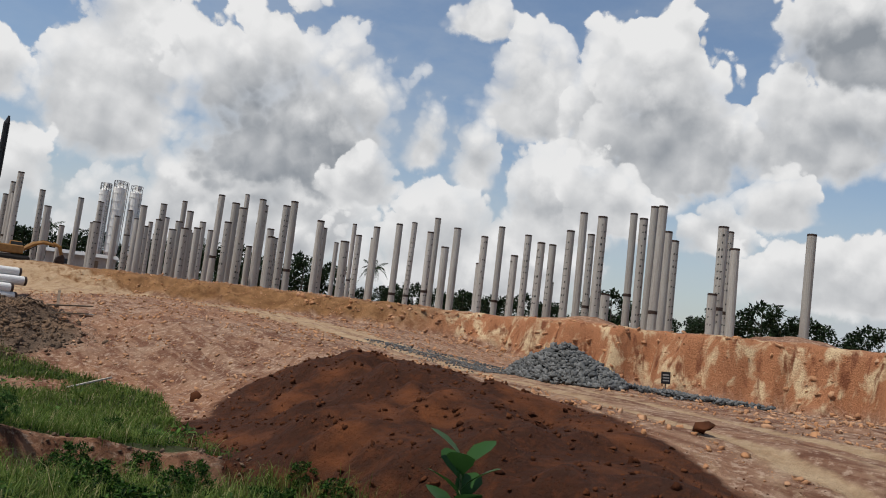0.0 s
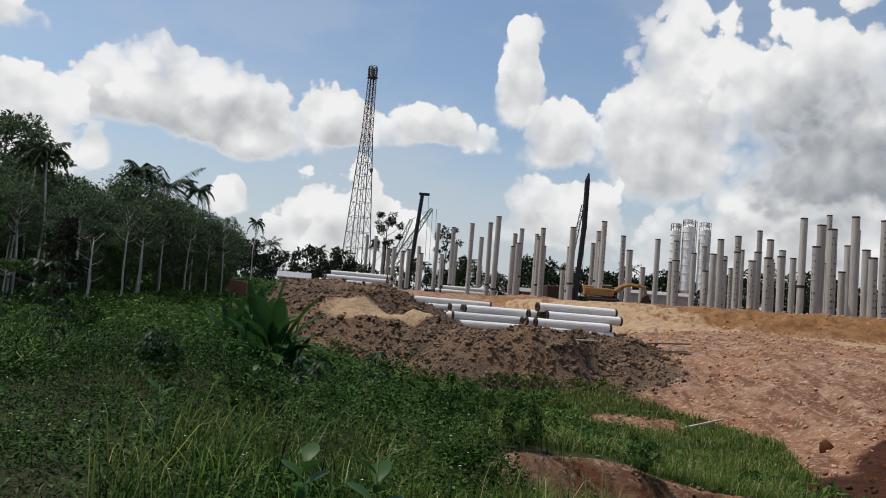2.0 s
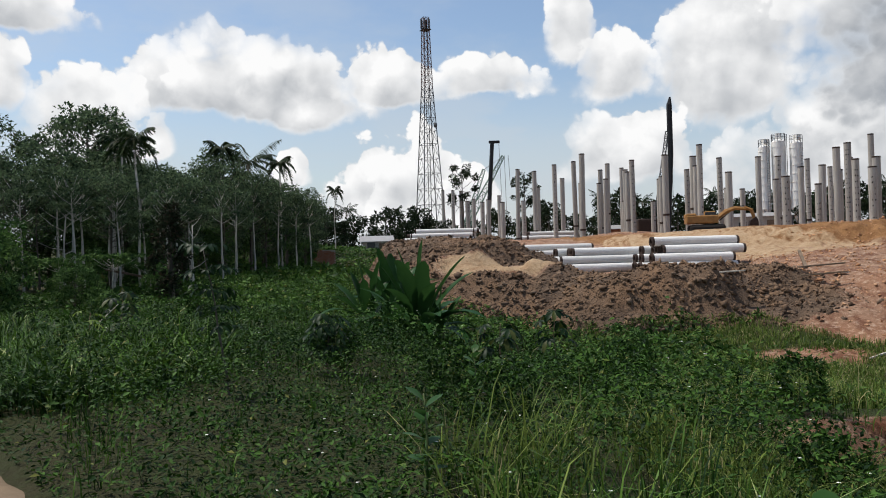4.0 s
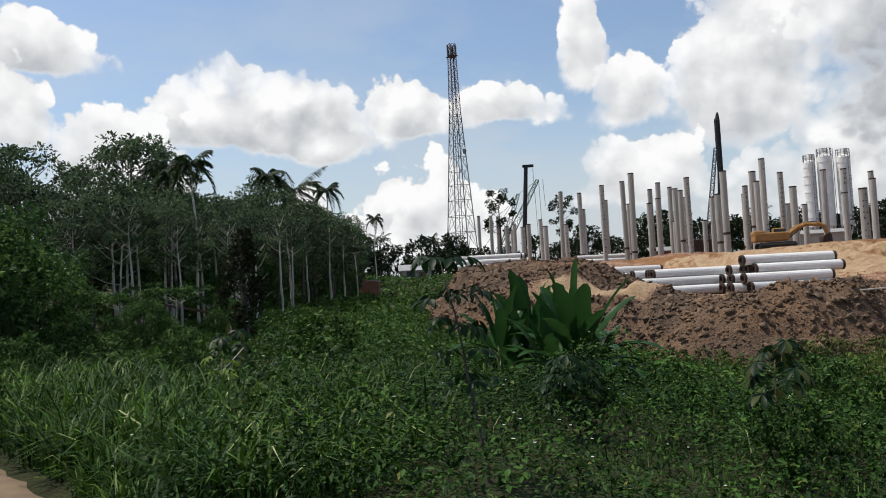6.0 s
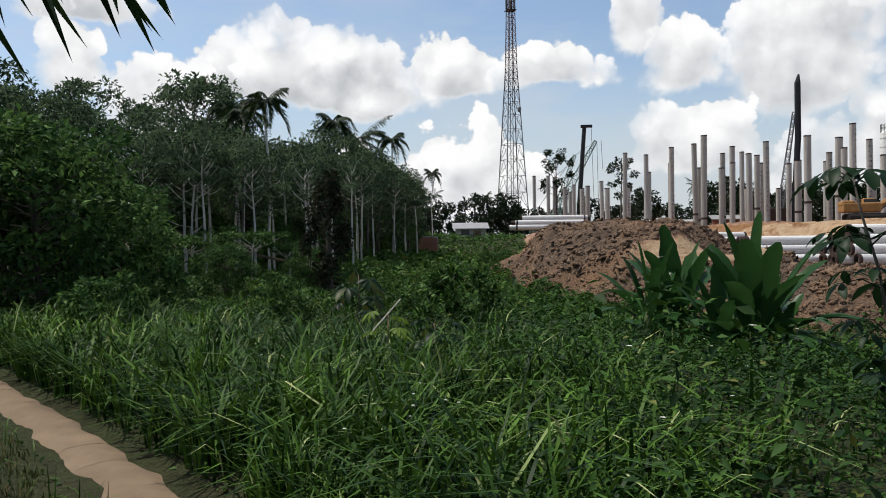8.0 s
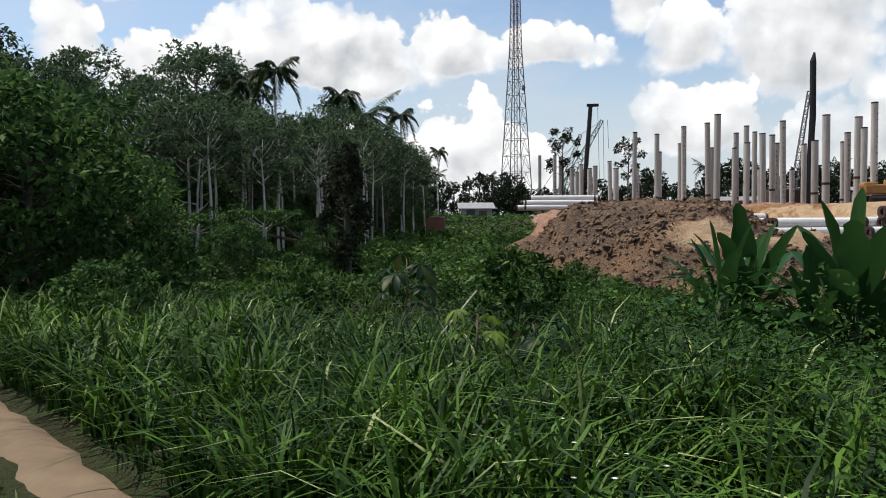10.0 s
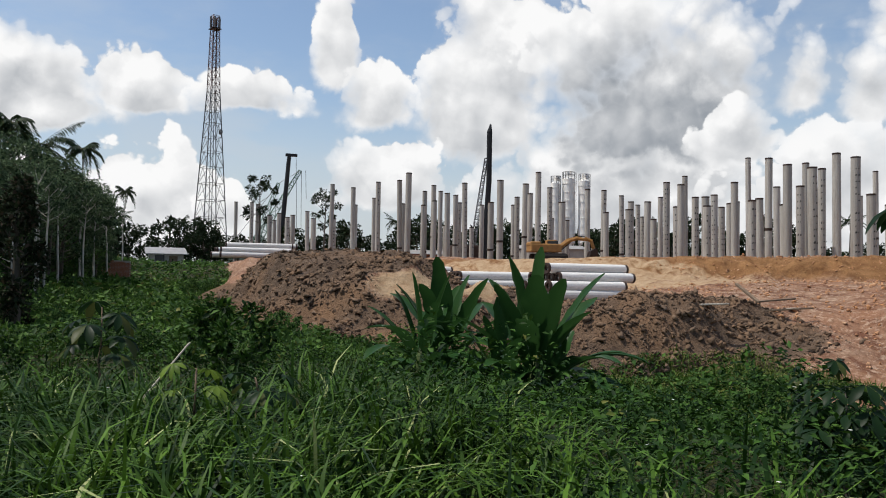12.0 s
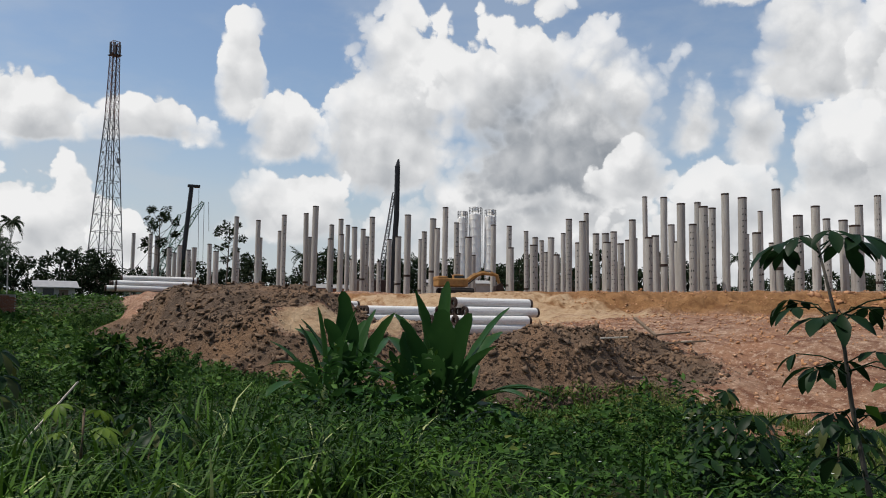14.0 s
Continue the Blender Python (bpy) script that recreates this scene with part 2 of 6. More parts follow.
def ground_material():
    k = Mat("earth", 0.92, spec=0.15)
    site, sand, red, clod = k.zone()
    big, mid, fine = k.noise(0.22, 5.0), k.noise(1.7, 6.0, 0.65), k.noise(9.0, 6.0, 0.7)
    soil = k.mix(k.range(mid, 0.3, 0.7), (0.050, 0.040, 0.022), (0.030, 0.034, 0.014))
    green = k.mix(k.range(fine, 0.35, 0.65), (0.020, 0.036, 0.010), (0.042, 0.068, 0.018))
    veg = k.mix(k.range(big, 0.3, 0.62), soil, green)
    pink = k.mix(k.range(mid, 0.32, 0.68), (0.195, 0.094, 0.057), (0.43, 0.292, 0.200))
    pink = k.mix(k.range(big, 0.42, 0.66), pink, (0.30, 0.150, 0.085))
    streak = k.noise(1.0, 4.0, 0.6, k.scaled(2.0, 0.45, 0.9), 0.7)
    pink = k.mix(k.range(streak, 0.48, 0.60), pink, k.mix(0.8, pink, (0.135, 0.052, 0.030)))
    crumbs = k.noise(4.5, 7.0, 0.72)
    pink = k.mix(k.range(crumbs, 0.52, 0.62), pink, k.mix(0.5, pink, (0.60, 0.46, 0.34)))
    bank = k.t.nodes.new("ShaderNodeVertexColor")
    bank.layer_name = "bank"
    strata = k.noise(0.8, 8.0, 0.65, k.scaled(1.0, 1.0, 0.6), 0.5)
    cut = k.mix(k.range(strata, 0.50, 0.60), (0.38, 0.165, 0.080), (0.64, 0.48, 0.29))
    gully = k.noise(1.6, 5.0, 0.6, k.scaled(1.0, 1.0, 0.2))
    cut = k.mix(k.range(gully, 0.56, 0.66), cut, (0.20, 0.072, 0.035))
    layers = k.t.nodes.new("ShaderNodeSeparateColor")
    k.link(bank.outputs["Color"], layers.inputs[0])
    pink = k.mix(layers.outputs[0], pink, cut)
    brown = k.mix(k.range(mid, 0.35, 0.65), (0.17, 0.078, 0.030), (0.33, 0.175, 0.075))
    pink = k.mix(layers.outputs[1], pink, brown)
    pale = k.mix(k.range(mid, 0.35, 0.65), (0.35, 0.225, 0.125), (0.49, 0.355, 0.22))
    rust = k.mix(k.range(mid, 0.3, 0.7), (0.036, 0.0092, 0.0032), (0.098, 0.0285, 0.0092))
    rust = k.mix(k.range(k.noise(5.0, 8.0, 0.75), 0.47, 0.60), k.mix(0.7, rust, (0.026, 0.009, 0.005)), rust)
    rust = k.mix(k.range(k.noise(0.7, 4.0, 0.6, k.scaled(1.0, 0.5, 1.0)), 0.52, 0.68), rust, (0.145, 0.046, 0.015))
    dark = k.mix(k.range(mid, 0.3, 0.7), (0.062, 0.043, 0.032), (0.18, 0.126, 0.088))
    dark = k.mix(k.range(big, 0.45, 0.7), dark, (0.27, 0.155, 0.085))
    edge = k.range(mid, 0.2, 0.8, -0.25, 0.25)

    def soft(v):
        n = k.t.nodes.new("ShaderNodeMath")
        n.operation = "ADD"
        k.link(v, n.inputs[0]), k.link(edge, n.inputs[1])
        return k.range(n.outputs[0], 0.35, 0.65)

    c = k.mix(soft(site), veg, pink)
    c = k.mix(soft(sand), c, pale)
    c = k.mix(soft(red), c, rust)
    c = k.mix(soft(clod), c, dark)
    c = k.mix(k.range(fine, 0.25, 0.75), k.mix(0.35, c, (0.06, 0.035, 0.02)), c)
    k.color(c)
    k.bump(k.mix(0.5, mid, fine), 1.0, 0.2)
    return k.m


def concrete_material(name, tint, stain):
    k = Mat(name, 0.85, spec=0.25)
    r = k.each()
    tone = k.mix(r, tint, tuple(c * 0.72 for c in tint))
    streak = k.noise(2.0, 5.0, 0.6, k.scaled(3.0, 3.0, 0.22))
    c = k.mix(k.range(streak, 0.45, 0.75), tone, stain)
    c = k.mix(k.range(k.noise(14.0, 5.0), 0.3, 0.7), c, k.mix(0.25, c, (0.12, 0.11, 0.10)))
    k.color(c)
    k.bump(k.noise(30.0, 4.0), 0.25, 0.01)
    return k.m


EARTH = ground_material()
PILE = concrete_material("pile_concrete", (0.49, 0.465, 0.42), (0.27, 0.24, 0.21))
PIPE = concrete_material("pipe_concrete", (0.80, 0.79, 0.76), (0.58, 0.56, 0.52))
RING = plain("rusty_steel", (0.07, 0.045, 0.035), 0.7, 0.3, 0.5, 6.0)
MARK = plain("black_paint", (0.035, 0.032, 0.03), 0.8)
DARK_STEEL = plain("dark_steel", (0.030, 0.030, 0.032), 0.5, 0.4, 0.4)
GALV = plain("galvanised_steel", (0.16, 0.16, 0.165), 0.6, 0.4, 0.35, 2.0)
TOWER_RED = plain("faded_red_paint", (0.20, 0.12, 0.11), 0.6, 0.1, 0.3)
CRANE_GREEN = plain("pale_green_paint", (0.22, 0.34, 0.27), 0.55, 0.1, 0.3)
YELLOW = plain("machine_yellow", (0.36, 0.185, 0.055), 0.5, 0.0, 0.35)
RUBBER = plain("track_rubber", (0.03, 0.026, 0.022), 0.85)
GLASS_DARK = plain("cab_glass", (0.03, 0.035, 0.04), 0.12)
SILO = plain("silo_paint", (0.86, 0.84, 0.79), 0.55, 0.0, 0.22, 0.8)
ROOF = plain("sheet_roof", (0.36, 0.345, 0.33), 0.5, 0.2, 0.3, 1.5)
PLASTER = plain("grey_plaster", (0.36, 0.34, 0.31), 0.85, 0.0, 0.3, 1.0)
BRICKS = plain("red_brick", (0.26, 0.105, 0.06), 0.9, 0.0, 0.45, 2.5)
TIMBER = plain("weathered_timber", (0.19, 0.135, 0.09), 0.85, 0.0, 0.45, 5.0)
BONE = plain("bleached_wood", (0.52, 0.46, 0.38), 0.8, 0.0, 0.3)
BARK = plain("grey_bark", (0.10, 0.088, 0.072), 0.9, 0.0, 0.45, 3.0, 0.02)
PALE_BARK = plain("pale_palm_bark", (0.56, 0.535, 0.48), 0.85, 0.0, 0.4, 5.0, 0.01)
TRODDEN = plain("trodden_clay", (0.20, 0.142, 0.088), 0.95, 0.0, 0.35, 2.2, 0.02)
GRASS = leaf_material("grass_blade", (0.009, 0.032, 0.005), (0.086, 0.172, 0.021), (0.32, 0.36, 0.15), 0.5, 0.16, 0.965)
DRY_GRASS = leaf_material("dry_grass_blade", (0.060, 0.105, 0.017), (0.18, 0.235, 0.052), (0.30, 0.27, 0.13), 0.6, 0.3, 0.9)
PLANT_LEAF = leaf_material("oval_leaf", (0.030, 0.085, 0.020), (0.055, 0.125, 0.030), (0.10, 0.11, 0.03), 0.4, 0.3, 0.97)
TURF = leaf_material("turf_blade", (0.035, 0.055, 0.012), (0.085, 0.115, 0.028), (0.16, 0.12, 0.05), 0.6, 0.2, 0.86)
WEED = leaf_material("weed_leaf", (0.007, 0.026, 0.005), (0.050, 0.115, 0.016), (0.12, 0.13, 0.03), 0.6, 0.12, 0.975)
TREE_LEAF = leaf_material("tree_leaf", (0.030, 0.058, 0.031), (0.155, 0.222, 0.112), (0.09, 0.09, 0.045), 0.8, 0.22, 0.97)
BUSH_LEAF = leaf_material("bush_leaf", (0.020, 0.058, 0.016), (0.110, 0.200, 0.052), (0.08, 0.11, 0.03), 0.7, 0.28, 0.985)
PALM_LEAF = leaf_material("palm_leaf", (0.012, 0.030, 0.010), (0.034, 0.060, 0.020), (0.09, 0.07, 0.03), 0.5, 0.15, 0.95)
BANANA_LEAF = leaf_material("banana_leaf", (0.016, 0.054, 0.014), (0.044, 0.108, 0.027), (0.16, 0.13, 0.05), 0.35, 0.3, 0.97)
CASSAVA_LEAF = leaf_material("cassava_leaf", (0.007, 0.021, 0.008), (0.019, 0.046, 0.014), (0.06, 0.07, 0.02), 0.45, 0.25, 0.97)
YOUNG_LEAF = leaf_material("young_leaf", (0.10, 0.17, 0.025), (0.17, 0.25, 0.04), (0.2, 0.18, 0.05), 0.45, 0.35, 0.99)
FAR_LEAF = leaf_material("far_leaf", (0.010, 0.022, 0.009), (0.028, 0.046, 0.018), (0.04, 0.04, 0.02), 0.7, 0.1, 0.97)
PETAL = plain("white_petal", (0.75, 0.74, 0.70), 0.6)
FIELD_GRASS = leaf_material("field_grass_blade", (0.035, 0.085, 0.014), (0.105, 0.200, 0.034), (0.16, 0.17, 0.06), 0.6, 0.3, 0.95)
FAR_WEED = leaf_material("far_weed_leaf", (0.020, 0.055, 0.012), (0.088, 0.172, 0.030), (0.15, 0.16, 0.05), 0.6, 0.2, 0.96)
VINE_LEAF = leaf_material("vine_leaf", (0.016, 0.024, 0.012), (0.040, 0.056, 0.026), (0.06, 0.045, 0.03), 0.7, 0.15, 0.8)
STALK = plain("green_stalk", (0.07, 0.10, 0.03), 0.6)


def stone_material():
    k = Mat("crushed_stone", 0.8, spec=0.3)
    c = k.mix(k.island(), (0.055, 0.057, 0.056), (0.17, 0.170, 0.165))
    k.color(k.mix(k.range(k.noise(6.0, 5.0), 0.4, 0.7), c, k.mix(0.4, c, (0.05, 0.05, 0.05))))
    return k.m


def clod_material(name, a, b, c):
    k = Mat(name, 0.95, spec=0.1)
    col = k.mix(k.island(), a, b)
    k.color(k.mix(k.range(k.noise(0.5, 4.0), 0.4, 0.65), col, c))
    k.bump(k.noise(12.0, 5.0), 0.6, 0.04)
    return k.m


STONE = stone_material()
CLOD = clod_material("brown_clod", (0.055, 0.038, 0.028), (0.19, 0.134, 0.094), (0.17, 0.108, 0.068))
RED_CLOD = clod_material("red_clod", (0.030, 0.010, 0.005), (0.105, 0.038, 0.016), (0.080, 0.028, 0.012))
PINK_CLOD = clod_material("pink_clod", (0.30, 0.15, 0.08), (0.50, 0.31, 0.19), (0.42, 0.21, 0.10))

# ---- mesh helpers ----


def link_mesh(name, verts, faces, mats, parent=None, smooth=False, index=None):
    """One mesh object from arrays of vertices and faces."""
    me = bpy.data.meshes.new(name)
    me.from_pydata(np.asarray(verts, float).tolist() if not isinstance(verts, list) else verts, [], faces if isinstance(faces, list) else faces.tolist())
    for m in mats if isinstance(mats, (list, tuple)) else [mats]:
        me.materials.append(m)
    if index is not None:
        me.polygons.foreach_set("material_index", np.asarray(index, np.int32))
    if smooth:
        me.polygons.foreach_set("use_smooth", np.ones(len(me.polygons), bool))
    me.update()
    ob = new(name, me)
    if parent is not None:
        ob.parent = parent
    return ob


def part(name, bm, material, parent, label="", smooth=False):
    """Links a bmesh as one mesh object under a thing or a part."""
    me = bpy.data.meshes.new(name)
    bm.to_mesh(me)
    bm.free()
    me.materials.append(material)
    if smooth:
        me.polygons.foreach_set("use_smooth", np.ones(len(me.polygons), bool))
    ob = new(name, me)
    ob.parent = parent
    return tagged(ob, label)


def empty(name, m, label, category, group="", kind=""):
    ob = new(name)
    ob.matrix_world = m
    return tagged(ob, label, category, group, kind)


def sstep(a, b, v):
    t = np.clip((v - a) / (b - a), 0, 1)
    return t * t * (3 - 2 * t)


def inside(x, y, poly):
    """Signed distance to a closed outline, positive inside."""
    x, y = np.asarray(x, float), np.asarray(y, float)
    best, odd = np.full(x.shape, 1e9), np.zeros(x.shape, bool)
    for (ax, ay), (bx, by) in zip(poly, poly[1:] + poly[:1]):
        dx, dy = bx - ax, by - ay
        u = np.clip(((x - ax) * dx + (y - ay) * dy) / (dx * dx + dy * dy), 0, 1)
        best = np.minimum(best, np.hypot(x - ax - u * dx, y - ay - u * dy))
        if ay != by:
            odd ^= ((ay > y) != (by > y)) & (x < ax + (y - ay) * dx / (by - ay))
    return np.where(odd, best, -best)


def off_line(x, y, line):
    """Distance to an open line."""
    x, y = np.asarray(x, float), np.asarray(y, float)
    best = np.full(x.shape, 1e9)
    for (ax, ay), (bx, by) in zip(line, line[1:]):
        dx, dy = bx - ax, by - ay
        u = np.clip(((x - ax) * dx + (y - ay) * dy) / (dx * dx + dy * dy), 0, 1)
        best = np.minimum(best, np.hypot(x - ax - u * dx, y - ay - u * dy))
    return best


LATTICE = np.random.default_rng(5).random((256, 256))


def wavy(x, y, size):
    """Smooth value noise, 0 to 1."""
    u, v = np.asarray(x, float) / size + 113.0, np.asarray(y, float) / size + 71.0
    i, j = np.floor(u).astype(int), np.floor(v).astype(int)
    a, b = u - i, v - j
    a, b = a * a * (3 - 2 * a), b * b * (3 - 2 * b)
    g = lambda p, q: LATTICE[p % 256, q % 256]
    return (g(i, j) * (1 - a) + g(i + 1, j) * a) * (1 - b) + (g(i, j + 1) * (1 - a) + g(i + 1, j + 1) * a) * b


# ---- the lie of the land ----
SITE = [(2, 500), (1, 80), (-2.6, 47), (-1.6, 31), (0.5, 27), (5, 25.3), (8.2, 23.4), (13, 24.3), (15.0, 21), (16.2, 17.5), (14.0, 12),
        (12.0, 5), (12.0, -1), (13.5, -8), (16, -60), (600, -60), (600, 500)]
BENCH = [(16, 500), (17, 82), (20, 60), (24, 47.5), (32, 38.5), (36, 33), (41.5, 27), (42, 15), (42.5, -70), (620, -70), (620, 500)]
ROAD = [(14.5, -12), (18.5, -3), (23.5, 6), (27.5, 15), (28.6, 24), (26.5, 33), (23.0, 41), (20.5, 50), (19, 62)]
CUT = [(6.0, 6.2), (9.0, 6.7), (12.0, 6.0)]
TRAIL = [(6.2, -14), (5.4, -7), (4.2, -3.0), (2.2, -0.7), (0.1, 1.7), (-1.6, 3.75), (-3.2, 5.8), (-4.7, 7.72), (-5.65, 8.75), (-6.6, 9.7), (-7.7, 10.75), (-9.5, 12.3), (-12, 13.8), (-16, 16)]


def land(x, y):
    """Height of the ground and how much it is site, sand, red spoil and dark spoil."""
    x, y = np.asarray(x, float), np.asarray(y, float)
    u = x + 0.25 * (y - 10)
    wild = -1.7 * sstep(-1.5, 12, u) * (1 - 0.35 * sstep(18, 26, y)) + 0.03 * np.clip(y - 25, 0, 70) + 0.35 * sstep(-4, -12, x) + 1.6 * sstep(66, 92, y)
    wild += (wavy(x, y, 2.6) - 0.5) * 0.22 + (wavy(x, y, 0.8) - 0.5) * 0.06
    d = inside(x, y, SITE)
    rise = 1.15 * sstep(11, 33, y) * sstep(16.5, 24, x)
    site = 0.42 + rise + 0.08 * np.clip(y - 42, 0, 33) * (1 - 0.4 * sstep(18, 28, x)) - 0.75 * sstep(29, 35, x) * sstep(27, 15, y)
    toe = 2.0 + 4.2 * sstep(12, 17, x) * sstep(32, 24, y)
    m = sstep(-0.4, toe, d)
    # spoil heaps
    hump = sstep(1.0, 0.35, np.hypot((x - 2.4) / 7.6, (y - 36.5) / 11.0)) * 1.75
    ridge_d = off_line(x, y, [(3.5, 29), (9, 27.2), (15.3, 28.4)])
    ridge = sstep(3.3, 0.2, ridge_d) * 0.32
    red_d = off_line(x, y, [(18.4, 11.0), (16.6, 6.3), (13.2, -0.6), (11.0, -6.5)])
    red = np.clip(1 - red_d / 3.1, 0, 1) ** 0.85
    z = wild * (1 - m) + site * m
    z = np.where(d > 0, z + (hump + ridge) * sstep(0, 2.0, d), z)
    z += red * 0.44 * sstep(-4, 2, d)
    e = inside(x, y, BENCH)
    wide = 1.5 + 2.2 * sstep(22, 36, y)
    bench = 3.05 + 0.006 * np.clip(y - 60, 0, 200)
    n = sstep(-wide, 0.15, e + (wavy(x * 0.25, y, 1.5) - 0.5) * 1.5 + (wavy(x * 0.5, y, 0.55) - 0.5) * 0.5)
    z = z * (1 - n) + np.maximum(bench, z) * n
    z += 0.45 * sstep(2.2, 0.3, np.hypot(x - 44.0, (y - 19.0) / 1.6)) + 0.5 * sstep(3.0, 0.4, np.hypot(x - 46.5, y - 7.5))
    clod = np.maximum(sstep(0.0, 0.12, hump), sstep(5.6, 3.6, ridge_d)) * sstep(-0.4, 0.0, d) * sstep(17.5, 15.5, x)
    clod = np.maximum(clod, sstep(0.0, 0.12, sstep(1.25, 0.5, np.hypot((x - 1.0) / 7.6, (y - 36.5) / 11.0))) * sstep(-0.4, 0.0, d) * sstep(7, 5, x))
    rough = (wavy(x, y, 1.3) - 0.5) * 0.5 + (wavy(x, y, 0.55) - 0.5) * 0.34
    rills = wavy(x * 0.37 + y * 0.93, x * 0.14 - y * 0.06, 0.75) - 0.5
    z += rills * 0.34 * np.clip(4 * red * (1.1 - red), 0, 1) * sstep(-2, 1, d)
    z += rough * clod * 1.15 + (wavy(x, y, 2.4) - 0.45) * 0.55 * clod + (wavy(x * 0.5 + y * 0.5, x - y, 0.9) - 0.5) * 0.3 * red + rough * red * 0.8 * sstep(-0.5, 1, d)
    # gullies down the cut slopes
    along = wavy(x * 2.2 - y * 0.7, y * 0.25 + x * 0.25, 0.8) - 0.5
    face = m * (1 - m) * 4
    z += along * 0.34 * face * sstep(14, 18, x)
    z += (wavy(x, y, 0.45) - 0.5) * 0.5 * n * (1 - n) * 4
    shoulder = sstep(1.15, 0.75, np.hypot((x - 4.6) / 2.7, (y - 28.6) / 1.0))
    clod = clod * (1 - shoulder)
    rut = off_line(x, y, ROAD)
    road = sstep(3.4, 2.2, rut)
    z -= 0.07 * sstep(0.45, 0.1, np.abs(rut - 1.05)) * road
    z += ((wavy(x, y, 1.1) - 0.5) * 0.16 + (wavy(x, y, 0.45) - 0.5) * 0.10) * sstep(-0.5, 1, d) * (1 - road * 0.6)
    brink = np.interp(x, [5.0, 6.5, 9.0, 11.5, 13.5], [6.0, 6.5, 6.9, 6.3, 5.6]) + (wavy(x, y, 0.8) - 0.5) * 0.5
    reach = sstep(5.3, 6.3, x) * sstep(13.0, 11.5, x)
    z += 0.55 * reach * sstep(-0.55, 0.05, y - brink) * sstep(4.5, 0.3, y - brink) * (0.8 + 0.4 * wavy(x, y, 1.1))
    z += (wavy(x, y * 0.4, 0.35) - 0.5) * 0.16 * reach * sstep(0.6, 0.2, np.abs(y - brink + 0.2))
    cut = reach * sstep(-1.0, -0.6, y - brink) * sstep(0.55, 0.1, y - brink)
    is_site = np.maximum(np.maximum(sstep(-0.3, 0.5, d), cut), 0.8 * sstep(1.7, 0.9, np.hypot((x - 13.0) / 1.7, y - 19.9)))
    lines = sstep(0.42, 0.12, np.abs(rut - 1.05)) * 0.8 + (wavy(rut * 6.0, y * 0.2, 1.0) - 0.35) * 1.3 + 0.4 * sstep(16, 30, y)
    sand = np.clip(road * (0.30 + 0.55 * lines) + sstep(3.4, 1.6, np.hypot((x - 9.5) / 1.4, y - 34.0)) * 0.8 + shoulder * 0.7, 0, 1) * sstep(-0.2, 0.5, d)
    spread = np.clip(sstep(3.9, 2.7, red_d), 0, 1) * sstep(-4.0, -2.0, d) * (1 - sstep(3.0, 2.2, rut))
    spread = np.maximum(spread, sstep(4.5, 2.5, d) * sstep(-0.6, 0.0, d) * sstep(13.5, 10.5, y) * sstep(24, 20, x))
    spread = np.maximum(spread, cut * 0.5)
    trail = sstep(0.62, 0.3, off_line(x, y, TRAIL))
    z -= 0.05 * trail
    return z, is_site, sand, spread, clod, np.clip(sstep(0.02, 0.25, n) * sstep(1.2, 0.2, e), 0, 1)


def height(x, y):
    return float(land(np.array([x]), np.array([y]))[0][0])


def ground():
    far = np.geomspace(1, 2600, 26)
    gx = np.concatenate([-24 - far[::-1], np.arange(-24, -8, 0.5), np.arange(-8, 31, 0.22), np.arange(31, 38.4, 0.4), np.arange(38.4, 43.2, 0.16), np.arange(43.2, 62, 0.6), 62 + far])
    gy = np.concatenate([-22 - far[::-1], np.arange(-22, -8, 0.5), np.arange(-8, 46, 0.22), np.arange(46, 100, 0.9), 100 + far])
    nx, ny = len(gx), len(gy)
    x, y = (a.ravel() for a in np.meshgrid(gx, gy))
    z, site, sand, red, clod, bank = land(x, y)
    i = (np.arange(ny - 1)[:, None] * nx + np.arange(nx - 1)[None]).ravel()
    faces = np.stack([i, i + 1, i + nx + 1, i + nx], 1)
    ob = link_mesh("ground", np.stack([x, y, z], 1), faces, EARTH, smooth=True)
    layer = ob.data.color_attributes.new("zone", "FLOAT_COLOR", "POINT")
    layer.data.foreach_set("color", np.stack([site, sand, red, clod], 1).ravel())
    layer = ob.data.color_attributes.new("bank", "FLOAT_COLOR", "POINT")
    far = sstep(25, 31, y)
    layer.data.foreach_set("color", np.stack([bank * (1 - far), bank * far, 0 * bank, 1 + 0 * bank], 1).ravel())
    return tagged(ob, "orange clay building site, spoil heaps and overgrown wild ground", "ground", kind="structure")


ground()


